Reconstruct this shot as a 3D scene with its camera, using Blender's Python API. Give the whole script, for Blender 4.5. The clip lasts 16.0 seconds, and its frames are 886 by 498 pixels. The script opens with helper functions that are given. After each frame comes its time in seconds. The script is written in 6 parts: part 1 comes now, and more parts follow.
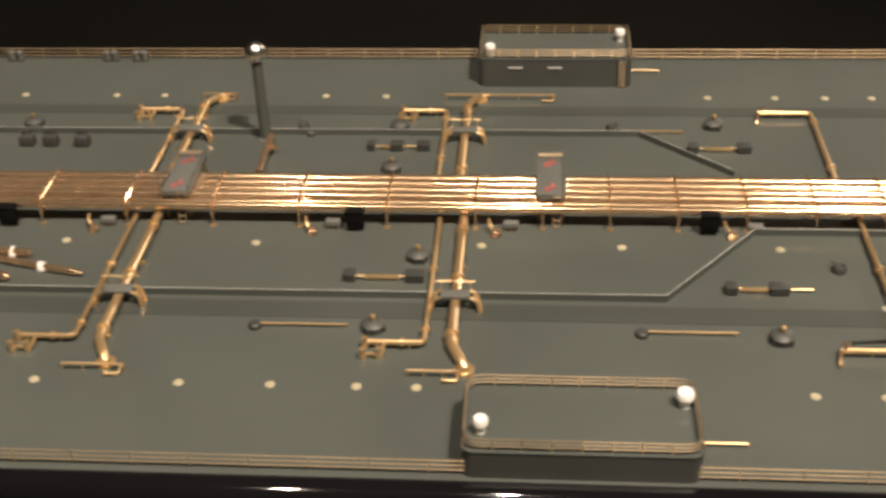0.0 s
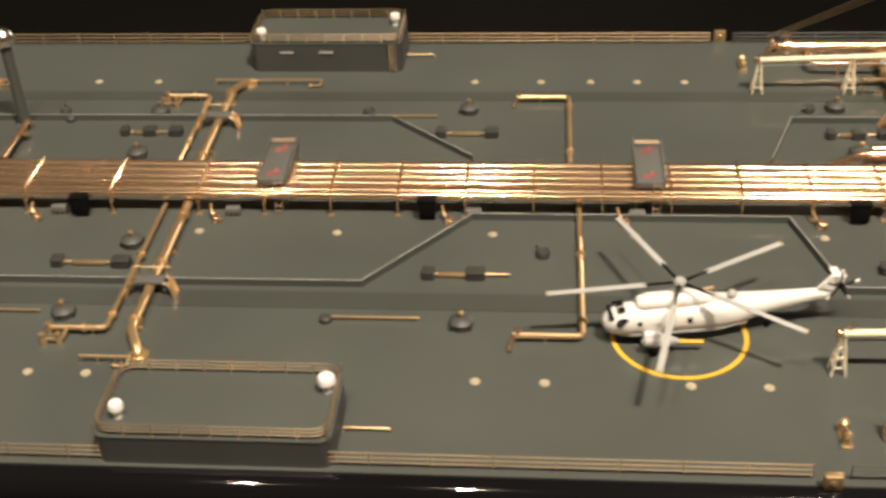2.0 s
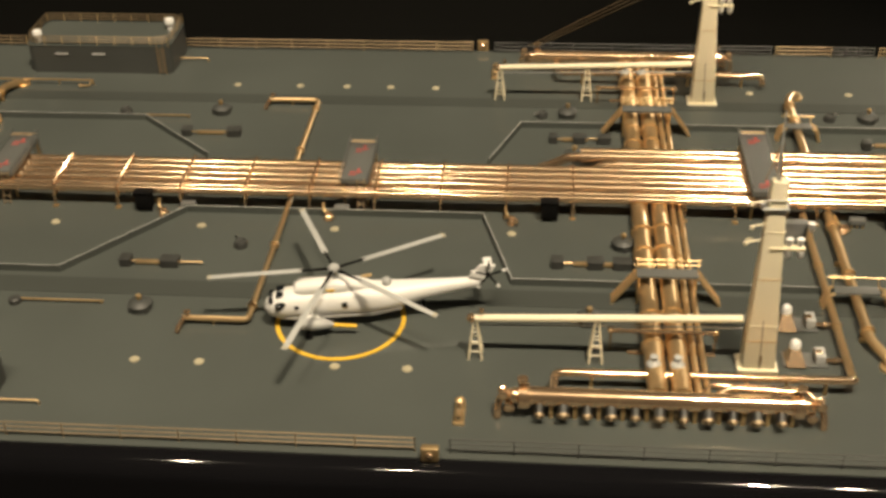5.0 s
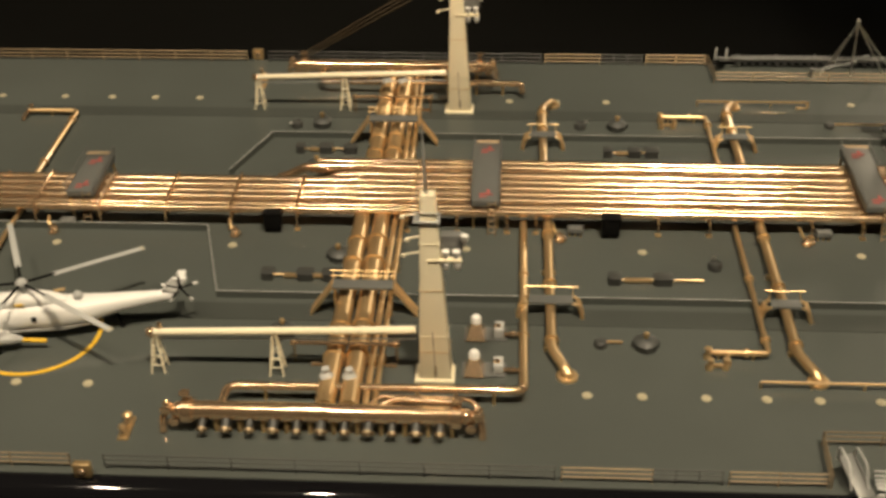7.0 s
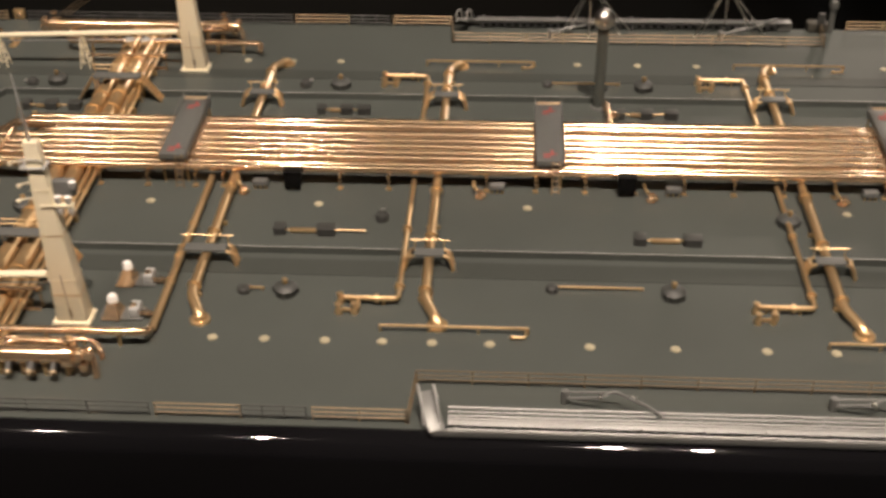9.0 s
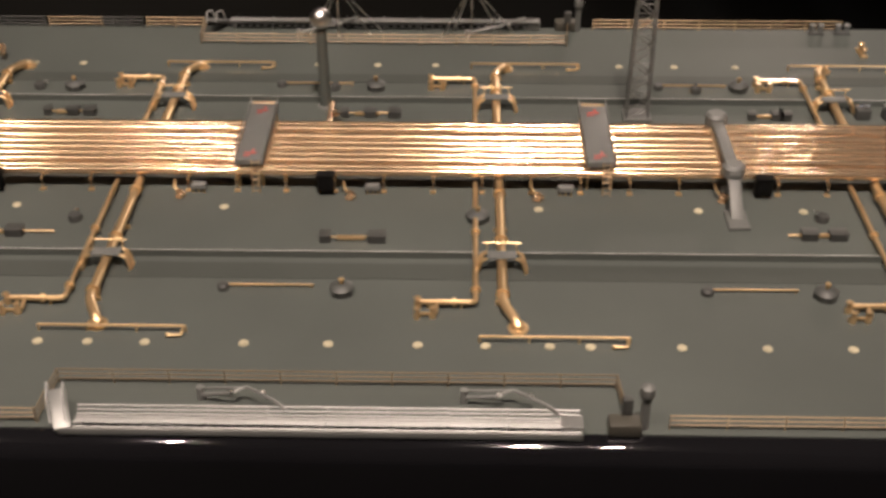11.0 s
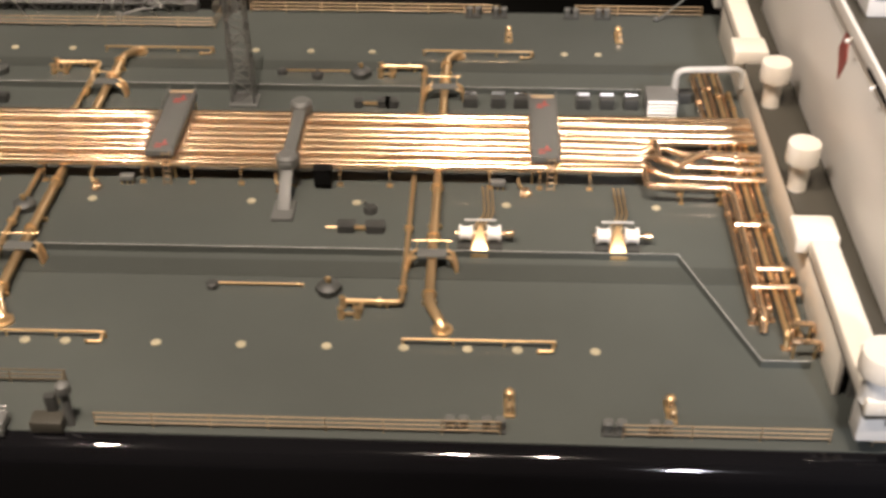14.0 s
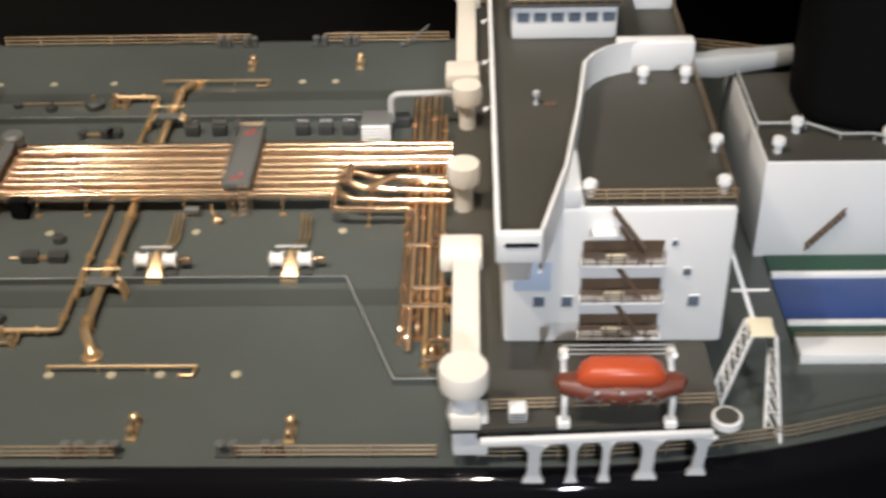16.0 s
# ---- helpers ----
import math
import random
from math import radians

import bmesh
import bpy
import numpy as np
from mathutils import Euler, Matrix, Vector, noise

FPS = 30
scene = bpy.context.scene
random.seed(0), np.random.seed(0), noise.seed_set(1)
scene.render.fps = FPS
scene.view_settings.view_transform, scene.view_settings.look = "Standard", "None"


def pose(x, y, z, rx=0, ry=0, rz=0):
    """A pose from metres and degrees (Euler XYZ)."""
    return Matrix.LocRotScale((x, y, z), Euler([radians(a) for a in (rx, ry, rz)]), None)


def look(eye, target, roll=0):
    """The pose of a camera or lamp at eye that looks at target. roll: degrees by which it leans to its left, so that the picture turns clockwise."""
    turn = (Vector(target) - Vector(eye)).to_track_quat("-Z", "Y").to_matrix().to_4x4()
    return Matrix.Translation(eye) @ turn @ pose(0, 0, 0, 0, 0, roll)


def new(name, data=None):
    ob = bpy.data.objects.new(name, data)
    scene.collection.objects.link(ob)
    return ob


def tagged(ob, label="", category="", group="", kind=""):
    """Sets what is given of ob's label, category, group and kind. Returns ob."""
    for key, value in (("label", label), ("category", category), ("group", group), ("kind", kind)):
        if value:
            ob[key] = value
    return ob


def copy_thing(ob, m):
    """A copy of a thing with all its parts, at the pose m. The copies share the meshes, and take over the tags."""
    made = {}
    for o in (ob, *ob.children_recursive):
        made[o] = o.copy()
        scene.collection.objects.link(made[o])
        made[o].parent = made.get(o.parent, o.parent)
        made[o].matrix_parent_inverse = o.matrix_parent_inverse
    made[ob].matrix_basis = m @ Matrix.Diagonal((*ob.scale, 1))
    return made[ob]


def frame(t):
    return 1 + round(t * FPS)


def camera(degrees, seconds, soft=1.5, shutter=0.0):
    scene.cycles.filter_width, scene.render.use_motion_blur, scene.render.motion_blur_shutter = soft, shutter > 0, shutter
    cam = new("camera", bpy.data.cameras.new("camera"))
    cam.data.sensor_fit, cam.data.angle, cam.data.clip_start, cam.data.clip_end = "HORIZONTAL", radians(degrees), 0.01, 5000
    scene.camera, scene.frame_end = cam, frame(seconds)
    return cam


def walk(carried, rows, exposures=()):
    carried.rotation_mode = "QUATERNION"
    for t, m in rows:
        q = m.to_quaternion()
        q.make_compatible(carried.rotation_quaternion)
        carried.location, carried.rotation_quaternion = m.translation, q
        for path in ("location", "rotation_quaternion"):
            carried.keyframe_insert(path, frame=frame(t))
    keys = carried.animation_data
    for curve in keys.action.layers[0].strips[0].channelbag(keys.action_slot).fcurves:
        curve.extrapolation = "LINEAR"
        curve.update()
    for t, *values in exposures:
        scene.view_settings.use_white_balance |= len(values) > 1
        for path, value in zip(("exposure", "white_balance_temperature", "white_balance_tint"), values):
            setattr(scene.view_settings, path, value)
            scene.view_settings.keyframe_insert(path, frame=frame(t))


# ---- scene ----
cam = camera(39.98, 16.0, soft=3.2, shutter=0.4)
PATH = [
    (0.0, 2.1131, -0.9935, 0.6333, 5.16, -33.98, -2.09),
    (0.5, 2.1854, -0.9749, 0.6275, 4.61, -34.31, -1.38),
    (1.0, 2.2512, -0.9714, 0.6258, 4.55, -34.50, -1.94),
    (1.5, 2.3006, -0.9684, 0.6255, 5.09, -34.95, -2.34),
    (2.0, 2.3867, -0.9741, 0.6263, 5.88, -34.74, -2.63),
    (2.5, 2.4532, -0.9875, 0.6299, 6.88, -34.66, -2.49),
    (3.0, 2.5079, -0.9999, 0.6331, 6.97, -34.65, -2.40),
    (5.5, 2.7150, -1.0131, 0.6233, 5.19, -33.46, -1.25),
    (6.0, 2.7820, -1.0083, 0.6238, 5.00, -33.38, -1.29),
    (6.5, 2.8457, -0.9986, 0.6261, 4.68, -33.64, -1.81),
    (7.0, 2.8923, -0.9942, 0.6310, 3.58, -33.75, -0.96),
    (7.5, 2.9567, -1.0023, 0.6309, 4.14, -33.69, -2.03),
    (8.0, 3.0459, -1.0098, 0.6336, 4.19, -34.40, -1.57),
    (8.5, 3.1294, -1.0165, 0.6339, 4.15, -34.48, -1.55),
    (9.0, 3.1958, -1.0230, 0.6326, 3.50, -35.02, -0.73),
    (9.5, 3.2570, -1.0334, 0.6294, 2.65, -34.94, -0.16),
    (10.0, 3.3203, -1.0358, 0.6283, 1.05, -34.67, 0.02),
    (12.5, 3.6615, -0.9877, 0.6415, 1.80, -35.66, -0.51),
    (13.0, 3.7441, -0.9827, 0.6471, 2.35, -35.99, -0.21),
    (13.5, 3.8135, -0.9835, 0.6459, 2.28, -36.02, -0.51),
    (14.0, 3.8847, -0.9910, 0.6437, 2.32, -36.50, -0.30),
    (14.5, 3.9498, -1.0024, 0.6425, 2.41, -36.15, -0.64),
    (15.0, 4.0193, -1.0091, 0.6416, 2.45, -35.73, -1.41),
    (15.5, 4.0876, -1.0026, 0.6398, 2.43, -35.27, -2.35),
    (16.0, 4.1697, -0.9978, 0.6480, 1.85, -35.28, -1.51),
]
EXPOSURES = [(0, 0.78, 7300, 18), (3, 0.62, 7400, 16), (5.5, 0.30, 7900, 11), (7.5, 0.12, 7950, 12), (9, 0.30, 7000, 22), (12.5, 0.56, 6900, 25), (14.5, 0.52, 7050, 20), (16, 0.30, 6400, 16)]
walk(cam, [(t, look((x, y, z), (x - math.sin(radians(a)) * math.cos(radians(p)), y + math.cos(radians(a)) * math.cos(radians(p)), z + math.sin(radians(p))), r))
           for t, x, y, z, a, p, r in PATH], exposures=EXPOSURES)

# ---- light: a dark gallery, a row of warm ceiling spots and added ones ----
world = bpy.data.worlds.new("gallery")
scene.world = world
world.use_nodes = True
world.node_tree.nodes["Background"].inputs[0].default_value = (0.9, 0.95, 1.0, 1)
world.node_tree.nodes["Background"].inputs[1].default_value = 0.02


def spot(at, aim, watts, colour, size=0.05, cone=70):
    d = bpy.data.lights.new("aimed_spot", "SPOT")
    d.energy, d.color, d.shadow_soft_size = watts, colour, size
    d.spot_size, d.spot_blend = radians(cone), 0.6
    ob = new("aimed_spot", d)
    ob.matrix_world = look(at, aim)
    return ob


WARM, COOL = (1.0, 0.91, 0.76), (0.86, 0.94, 1.0)
# overhead track spots, a little on the viewer's side of the model
for x, watts, aim in ((0.9, 150, 1.5), (2.0, 260, 2.1), (3.75, 860, 1.9), (4.2, 230, 2.3)):
    spot((x, -1.95, 5.0), (aim, 0, 0), watts, WARM, 0.05, 58)
# low spot across the hall on the far side
spot((4.9, 4.2, 1.3), (1.9, 0, 0), 95, WARM, 0.14, 50)
# added spots that brighten the bridge: cool on its side, warm on its front
spot((4.75, -4.2, 2.1), (4.40, -0.25, 0.10), 400, COOL, 0.1, 12)
spot((1.9, -1.3, 4.2), (4.25, 0, 0.1), 330, WARM, 0.08, 11)


# ---- materials ----
def material(name, colour, rough=0.5, metal=0.0, spread=0.12, scale=60.0, bump=0.1, fine=900.0, shine=0.5, coat=0.0, wear=0.09):
    m = bpy.data.materials.new(name)
    m.use_nodes = True
    nt = m.node_tree
    n, l = nt.nodes, nt.links
    b = n["Principled BSDF"]
    tc = n.new("ShaderNodeTexCoord")
    geo = n.new("ShaderNodeNewGeometry")
    big, small = n.new("ShaderNodeTexNoise"), n.new("ShaderNodeTexNoise")
    for node, s, d in ((big, scale * 0.12, 5), (small, fine, 3)):
        node.inputs["Scale"].default_value = s
        node.inputs["Detail"].default_value = d
        l.new(geo.outputs["Position"], node.inputs["Vector"])
    mix = n.new("ShaderNodeMix")
    mix.data_type = "RGBA"
    lo = [c * (1 - spread) for c in colour]
    hi = [min(1, c * (1 + spread)) for c in colour]
    mix.inputs[6].default_value, mix.inputs[7].default_value = (*lo, 1), (*hi, 1)
    add = n.new("ShaderNodeMath")
    add.operation = "MULTIPLY_ADD"
    l.new(small.outputs[0], add.inputs[0])
    add.inputs[1].default_value = 0.35
    l.new(big.outputs[0], add.inputs[2])
    ramp = n.new("ShaderNodeMapRange")
    ramp.inputs[1].default_value, ramp.inputs[2].default_value = 0.4, 0.95
    l.new(add.outputs[0], ramp.inputs[0])
    l.new(ramp.outputs[0], mix.inputs[0])
    l.new(mix.outputs[2], b.inputs["Base Color"])
    rr = n.new("ShaderNodeMapRange")
    rr.inputs[3].default_value, rr.inputs[4].default_value = max(0.03, rough - wear), min(1, rough + wear)
    l.new(big.outputs[0], rr.inputs[0])
    l.new(rr.outputs[0], b.inputs["Roughness"])
    b.inputs["Coat Roughness"].default_value = 0.07
    b.inputs["Specular IOR Level"].default_value = shine
    b.inputs["Metallic"].default_value = metal
    b.inputs["Coat Weight"].default_value = coat
    if bump:
        bp = n.new("ShaderNodeBump")
        bp.inputs["Strength"].default_value, bp.inputs["Distance"].default_value = bump, 0.0006
        l.new(small.outputs[0], bp.inputs["Height"])
        l.new(bp.outputs[0], b.inputs["Normal"])
    return m


DECK = material("deck_paint", (0.074, 0.084, 0.078), 0.52, spread=0.14, scale=45, bump=0.08, shine=0.12, coat=0.5)
DARKDECK = material("darker_deck", (0.056, 0.063, 0.058), 0.52, spread=0.15, scale=45, bump=0.08, shine=0.12, coat=0.5)
GREY = material("grey_enamel", (0.11, 0.115, 0.11), 0.5, spread=0.1, scale=80)
PALEGREY = material("pale_grey_enamel", (0.42, 0.43, 0.42), 0.45, spread=0.1, scale=80)
DARKGREY = material("dark_grey_enamel", (0.056, 0.060, 0.057), 0.5, spread=0.12, scale=90)
# tint of the shade below the bridge wing
SHADEBLUE = material("wing_shade_blue", (0.52, 0.61, 0.74), 0.4, spread=0.05, scale=60)
CHARCOAL = material("charcoal_enamel", (0.042, 0.044, 0.042), 0.5, spread=0.2, scale=90)
ROOF = material("roof_paint", (0.055, 0.052, 0.042), 0.55, spread=0.15, scale=60)
BLACK = material("black_gloss_hull", (0.006, 0.006, 0.007), 0.04, spread=0.2, scale=40, bump=0.0, wear=0.01)
SOOT = material("matt_black", (0.004, 0.004, 0.004), 0.8, spread=0.2, shine=0.1)
BRASS = material("polished_brass", (0.89, 0.61, 0.385), 0.145, 0.88, spread=0.14, scale=140, bump=0.0, coat=1.0, wear=0.02)
SATIN = material("satin_brass", (0.80, 0.565, 0.31), 0.36, 0.82, spread=0.14, scale=140, bump=0.1, coat=0.6)
OLDBRASS = material("dull_brass", (0.66, 0.47, 0.25), 0.44, 0.85, spread=0.2, scale=140, bump=0.15)
WIRE = material("bronze_wire", (0.30, 0.225, 0.14), 0.5, 0.6, spread=0.2, scale=140)
ALLOY = material("dull_alloy", (0.21, 0.215, 0.21), 0.45, 0.4, spread=0.12, scale=140)
SILVER = material("nickel", (0.72, 0.71, 0.68), 0.28, 1.0, spread=0.1, scale=140)
WHITE = material("white_enamel", (0.80, 0.80, 0.78), 0.4, spread=0.04, scale=60, bump=0.04)
CREAM = material("cream_enamel", (0.84, 0.76, 0.56), 0.42, spread=0.06, scale=60, bump=0.04)
OFFWHITE = material("ivory_enamel", (0.78, 0.74, 0.66), 0.42, spread=0.05, scale=60, bump=0.04)
IVORY = material("ivory_dots", (0.40, 0.36, 0.25), 0.5, spread=0.12, scale=120)
YELLOW = material("yellow_paint", (0.78, 0.48, 0.05), 0.45, spread=0.08, scale=80)
FADED = material("faded_red_paint", (0.40, 0.09, 0.08), 0.6, spread=0.3, scale=300)
RED = material("red_paint", (0.50, 0.045, 0.03), 0.5, spread=0.12, scale=80)
ORANGE = material("orange_enamel", (0.52, 0.085, 0.03), 0.33, spread=0.06, scale=60, bump=0.03)
MAROON = material("maroon_enamel", (0.15, 0.04, 0.022), 0.4, spread=0.1, scale=60)
BLUE = material("blue_pool_lining", (0.025, 0.06, 0.21), 0.4, spread=0.1, scale=60)
GREEN = material("dark_green_paint", (0.015, 0.06, 0.035), 0.5, spread=0.12, scale=60)
WOOD = material("varnished_wood", (0.12, 0.078, 0.05), 0.45, spread=0.25, scale=160)
GLASS = material("dark_window_glass", (0.012, 0.015, 0.018), 0.1, spread=0.1, bump=0)
PALEGLASS = material("pale_window_glass", (0.12, 0.15, 0.19), 0.12, spread=0.1, bump=0)
ROOM = material("dark_gallery_wall", (0.012, 0.012, 0.011), 0.9, spread=0.2, scale=5, shine=0.0)


# ---- mesh helpers ----
def box(bm, c, s, bevel=0.0, turn=None):
    r = bmesh.ops.create_cube(bm, size=1.0)
    m = Matrix.Translation(c) @ (turn or Matrix()) @ Matrix.Diagonal((*s, 1))
    bmesh.ops.transform(bm, matrix=m, verts=r["verts"])
    if bevel:
        edges = list({e for v in r["verts"] for e in v.link_edges})
        bmesh.ops.bevel(bm, geom=edges, offset=bevel, segments=2, profile=0.5, affect="EDGES")


def rod(bm, a, b, r, r2=None, seg=10):
    a, b = Vector(a), Vector(b)
    d = b - a
    q = d.to_track_quat("Z", "Y").to_matrix().to_4x4()
    bmesh.ops.create_cone(bm, cap_ends=True, segments=seg, radius1=r, radius2=r if r2 is None else r2, depth=d.length,
                          matrix=Matrix.Translation((a + b) / 2) @ q)


def ball(bm, c, r, s=(1, 1, 1), u=12, v=8):
    bmesh.ops.create_uvsphere(bm, u_segments=u, v_segments=v, radius=r, matrix=Matrix.Translation(c) @ Matrix.Diagonal((*s, 1)))


def lathe(bm, profile, c=(0, 0, 0), seg=16, axis="Z"):
    rings = []
    for r, h in profile:
        ring = []
        for k in range(seg):
            a = 2 * math.pi * k / seg
            p = (r * math.cos(a), r * math.sin(a), h)
            if axis == "X":
                p = (h, p[0], p[1])
            if axis == "Y":
                p = (p[0], h, p[1])
            ring.append(bm.verts.new(Vector(c) + Vector(p)))
        rings.append(ring)
    for p, q in zip(rings, rings[1:]):
        for k in range(seg):
            bm.faces.new((p[k], p[(k + 1) % seg], q[(k + 1) % seg], q[k]))
    bm.faces.new(rings[0][::-1])
    bm.faces.new(rings[-1])
    bmesh.ops.recalc_face_normals(bm, faces=bm.faces)


def tube(bm, points, r, bend=None, seg=8):
    """A round tube along points, its corners rounded by bend."""
    pts = [Vector(p) for p in points]
    bend = 2.2 * r if bend is None else bend
    line = [pts[0]]
    for a, b, c in zip(pts, pts[1:], pts[2:]):
        d = min(bend, (b - a).length * 0.45, (c - b).length * 0.45)
        p, q = b + (a - b).normalized() * d, b + (c - b).normalized() * d
        for k in range(5):
            t = k / 4
            line.append(p * (1 - t) ** 2 + b * 2 * t * (1 - t) + q * t * t)
    line.append(pts[-1])
    up = Vector((0.31, 0.17, 0.93))
    rings = []
    for i, p in enumerate(line):
        d = (line[min(i + 1, len(line) - 1)] - line[max(i - 1, 0)]).normalized()
        s = d.cross(up).normalized()
        u = s.cross(d)
        up = u
        rings.append([bm.verts.new(p + (s * math.cos(2 * math.pi * k / seg) + u * math.sin(2 * math.pi * k / seg)) * r) for k in range(seg)])
    for p, q in zip(rings, rings[1:]):
        for k in range(seg):
            bm.faces.new((p[k], p[(k + 1) % seg], q[(k + 1) % seg], q[k]))
    bm.faces.new(rings[0][::-1])
    bm.faces.new(rings[-1])


def prism(bm, outline, z0, z1):
    """An upright block over a flat outline of (x, y)."""
    a = [bm.verts.new((x, y, z0)) for x, y in outline]
    b = [bm.verts.new((x, y, z1)) for x, y in outline]
    n = len(a)
    for k in range(n):
        bm.faces.new((a[k], a[(k + 1) % n], b[(k + 1) % n], b[k]))
    bm.faces.new(a[::-1])
    bm.faces.new(b)
    bmesh.ops.recalc_face_normals(bm, faces=bm.faces)


def mesh_of(bm, name, mat, smooth=True):
    me = bpy.data.meshes.new(name)
    bmesh.ops.recalc_face_normals(bm, faces=bm.faces)
    bm.to_mesh(me)
    bm.free()
    me.materials.append(mat)
    if smooth:
        for p in me.polygons:
            p.use_smooth = True
        me.set_sharp_from_angle(angle=radians(38))
    return me


def thing(name, label, category, at=(0, 0, 0), group="", kind="", rz=0):
    ob = new(name)
    ob.empty_display_size = 0.01
    ob.matrix_world = pose(*at, 0, 0, rz)
    return tagged(ob, label, category, group, kind)


def part(name, bm, mat, parent, label="", at=None):
    ob = new(name, bm if isinstance(bm, bpy.types.Mesh) else mesh_of(bm, name, mat))
    ob.parent = parent
    if at:
        ob.location = at
    if label:
        ob["label"] = label
    return ob


def solid(name, bm, mat, label, category, kind="", group="", at=(0, 0, 0)):
    ob = new(name, mesh_of(bm, name, mat))
    ob.location = at
    return tagged(ob, label, category, group, kind)


def B():
    return bmesh.new()


# ---- the gallery and the hull ----
bm = B()
box(bm, (2.9, 0, -1.05), (12, 9, 0.1))
solid("floor", bm, ROOM, "dark floor of the unlit gallery", "floor", "structure")
for nm, c, s in (("wall_north", (2.9, 4.5, 2.2), (12, 0.1, 6.6)), ("wall_south", (2.9, -4.5, 2.2), (12, 0.1, 6.6)),
                 ("wall_west", (-3.1, 0, 2.2), (0.1, 9, 6.6)), ("wall_east", (8.9, 0, 2.2), (0.1, 9, 6.6))):
    bm = B()
    box(bm, c, s)
    solid(nm, bm, ROOM, "plain black gallery wall behind the model", "wall", "structure")
bm = B()
box(bm, (2.9, 0, 5.55), (12, 9, 0.1))
solid("ceiling", bm, ROOM, "dark gallery ceiling", "ceiling", "structure")
bm = B()
box(bm, (2.9, 0, -0.65), (5.6, 1.15, 0.7), 0.01)
solid("plinth", bm, SOOT, "matt black display plinth under the model", "plinth", "structure")

HALF, BOW, STERN = 0.357, 0.95, 4.93


def half_width(x):
    return HALF + 0.002 * min(1, max(0, x - 3.6) / 0.5) - 0.62 * max(0.0, x - 4.22) ** 2


stations = [BOW + (STERN - BOW) * k / 120 for k in range(121)]
bm = B()
rows = []
for x in stations:
    w = max(0.004, half_width(x))
    sec = []
    for k in range(9):
        a = math.pi / 2 * k / 8
        sec.append((w + 0.019 * math.sin(a), -0.020 + 0.019 * math.cos(a)))
    sec.append((w + 0.019, -0.2))
    sec.append((w * 0.9, -0.3))
    ring = [(y, z) for y, z in reversed(sec)] + [(-y, z) for y, z in sec]
    rows.append([bm.verts.new((x, y, z)) for y, z in ring])
for p, q in zip(rows, rows[1:]):
    n = len(p)
    for k in range(n):
        bm.faces.new((p[k], p[(k + 1) % n], q[(k + 1) % n], q[k]))
bm.faces.new(rows[0])
bm.faces.new(rows[-1][::-1])
solid("hull", bm, BLACK, "glossy black hull of the tanker model with rounded edge", "hull", "structure")

bm = B()
left = [(x, -max(0.004, half_width(x))) for x in stations]
prism(bm, left + [(x, -y) for x, y in reversed(left)], -0.004, 0.0)
solid("deck", bm, DECK, "dark grey-green painted main deck of the tanker", "deck", "structure")
# one long stripe each side of the rack, darker than the deck
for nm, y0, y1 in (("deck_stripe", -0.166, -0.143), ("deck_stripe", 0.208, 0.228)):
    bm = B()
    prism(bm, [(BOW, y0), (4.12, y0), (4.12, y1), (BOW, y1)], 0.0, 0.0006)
    solid(nm, bm, DARKDECK, "darker grey-green stripe running along the deck", "stripe", "structure")


# ---- guard rails along the deck edges ----
def guard_rail(label, pts, height, mat, post_gap, wires=3, post_r=0.0005, wire_r=0.0006, end_posts=True):
    """Wires and posts along a line of (x, y, z)."""
    ob = thing("guard_rail", label, "railing", pts[0], "deck railings")
    o = Vector(pts[0])
    for k in range(wires):
        bm = B()
        h = height * (k + 1) / wires
        tube(bm, [Vector(p) - o + Vector((0, 0, h)) for p in pts], wire_r, 0.004, 5)
        part("rail_wire", bm, mat, ob)
    bm = B()
    rod(bm, (0, 0, 0), (0, 0, height), post_r, seg=5)
    ball(bm, (0, 0, height), post_r * 1.5, u=6, v=4)
    me = mesh_of(bm, "post", mat)
    for a, b in zip(pts, pts[1:]):
        a, b = Vector(a), Vector(b)
        n = max(1, round((b - a).length / post_gap))
        for k in range(n + (b == Vector(pts[-1]))):
            part("post", me, mat, ob, at=a + (b - a) * (k / n) - o)
    return ob


EDGE = HALF - 0.006
for s in (-1, 1):
    y = s * EDGE
    for x0, x1, m, lab, gap in ((0.97, 2.574, WIRE, "thin bronze wire guard rail along the deck edge", 0.044),
                                (2.60, 2.93, CHARCOAL, "dark open guard rail beside the cargo manifold", 0.047),
                                (2.935, 3.0, WIRE, "thin bronze wire guard rail along the deck edge", 0.044),
                                (3.0, 3.05, CHARCOAL, "short dark gate rail in the deck edge railing", 0.016),
                                (3.055, 3.125, WIRE, "thin bronze wire guard rail along the deck edge", 0.044),
                                (3.60, 3.90, WIRE, "thin bronze wire guard rail along the deck edge", 0.044),
                                (3.99, 4.14, WIRE, "thin bronze wire guard rail along the deck edge", 0.044)):
        guard_rail(lab, [(x0, y, 0), (x1, y, 0)], 0.0135, m, gap)
    # recess for the accommodation ladder
    guard_rail("copper-toned guard rail behind the stowed accommodation ladder", [(3.127, s * 0.352, 0), (3.13, s * 0.306, 0), (3.565, s * 0.306, 0), (3.568, s * 0.345, 0)], 0.0135, WIRE, 0.044)


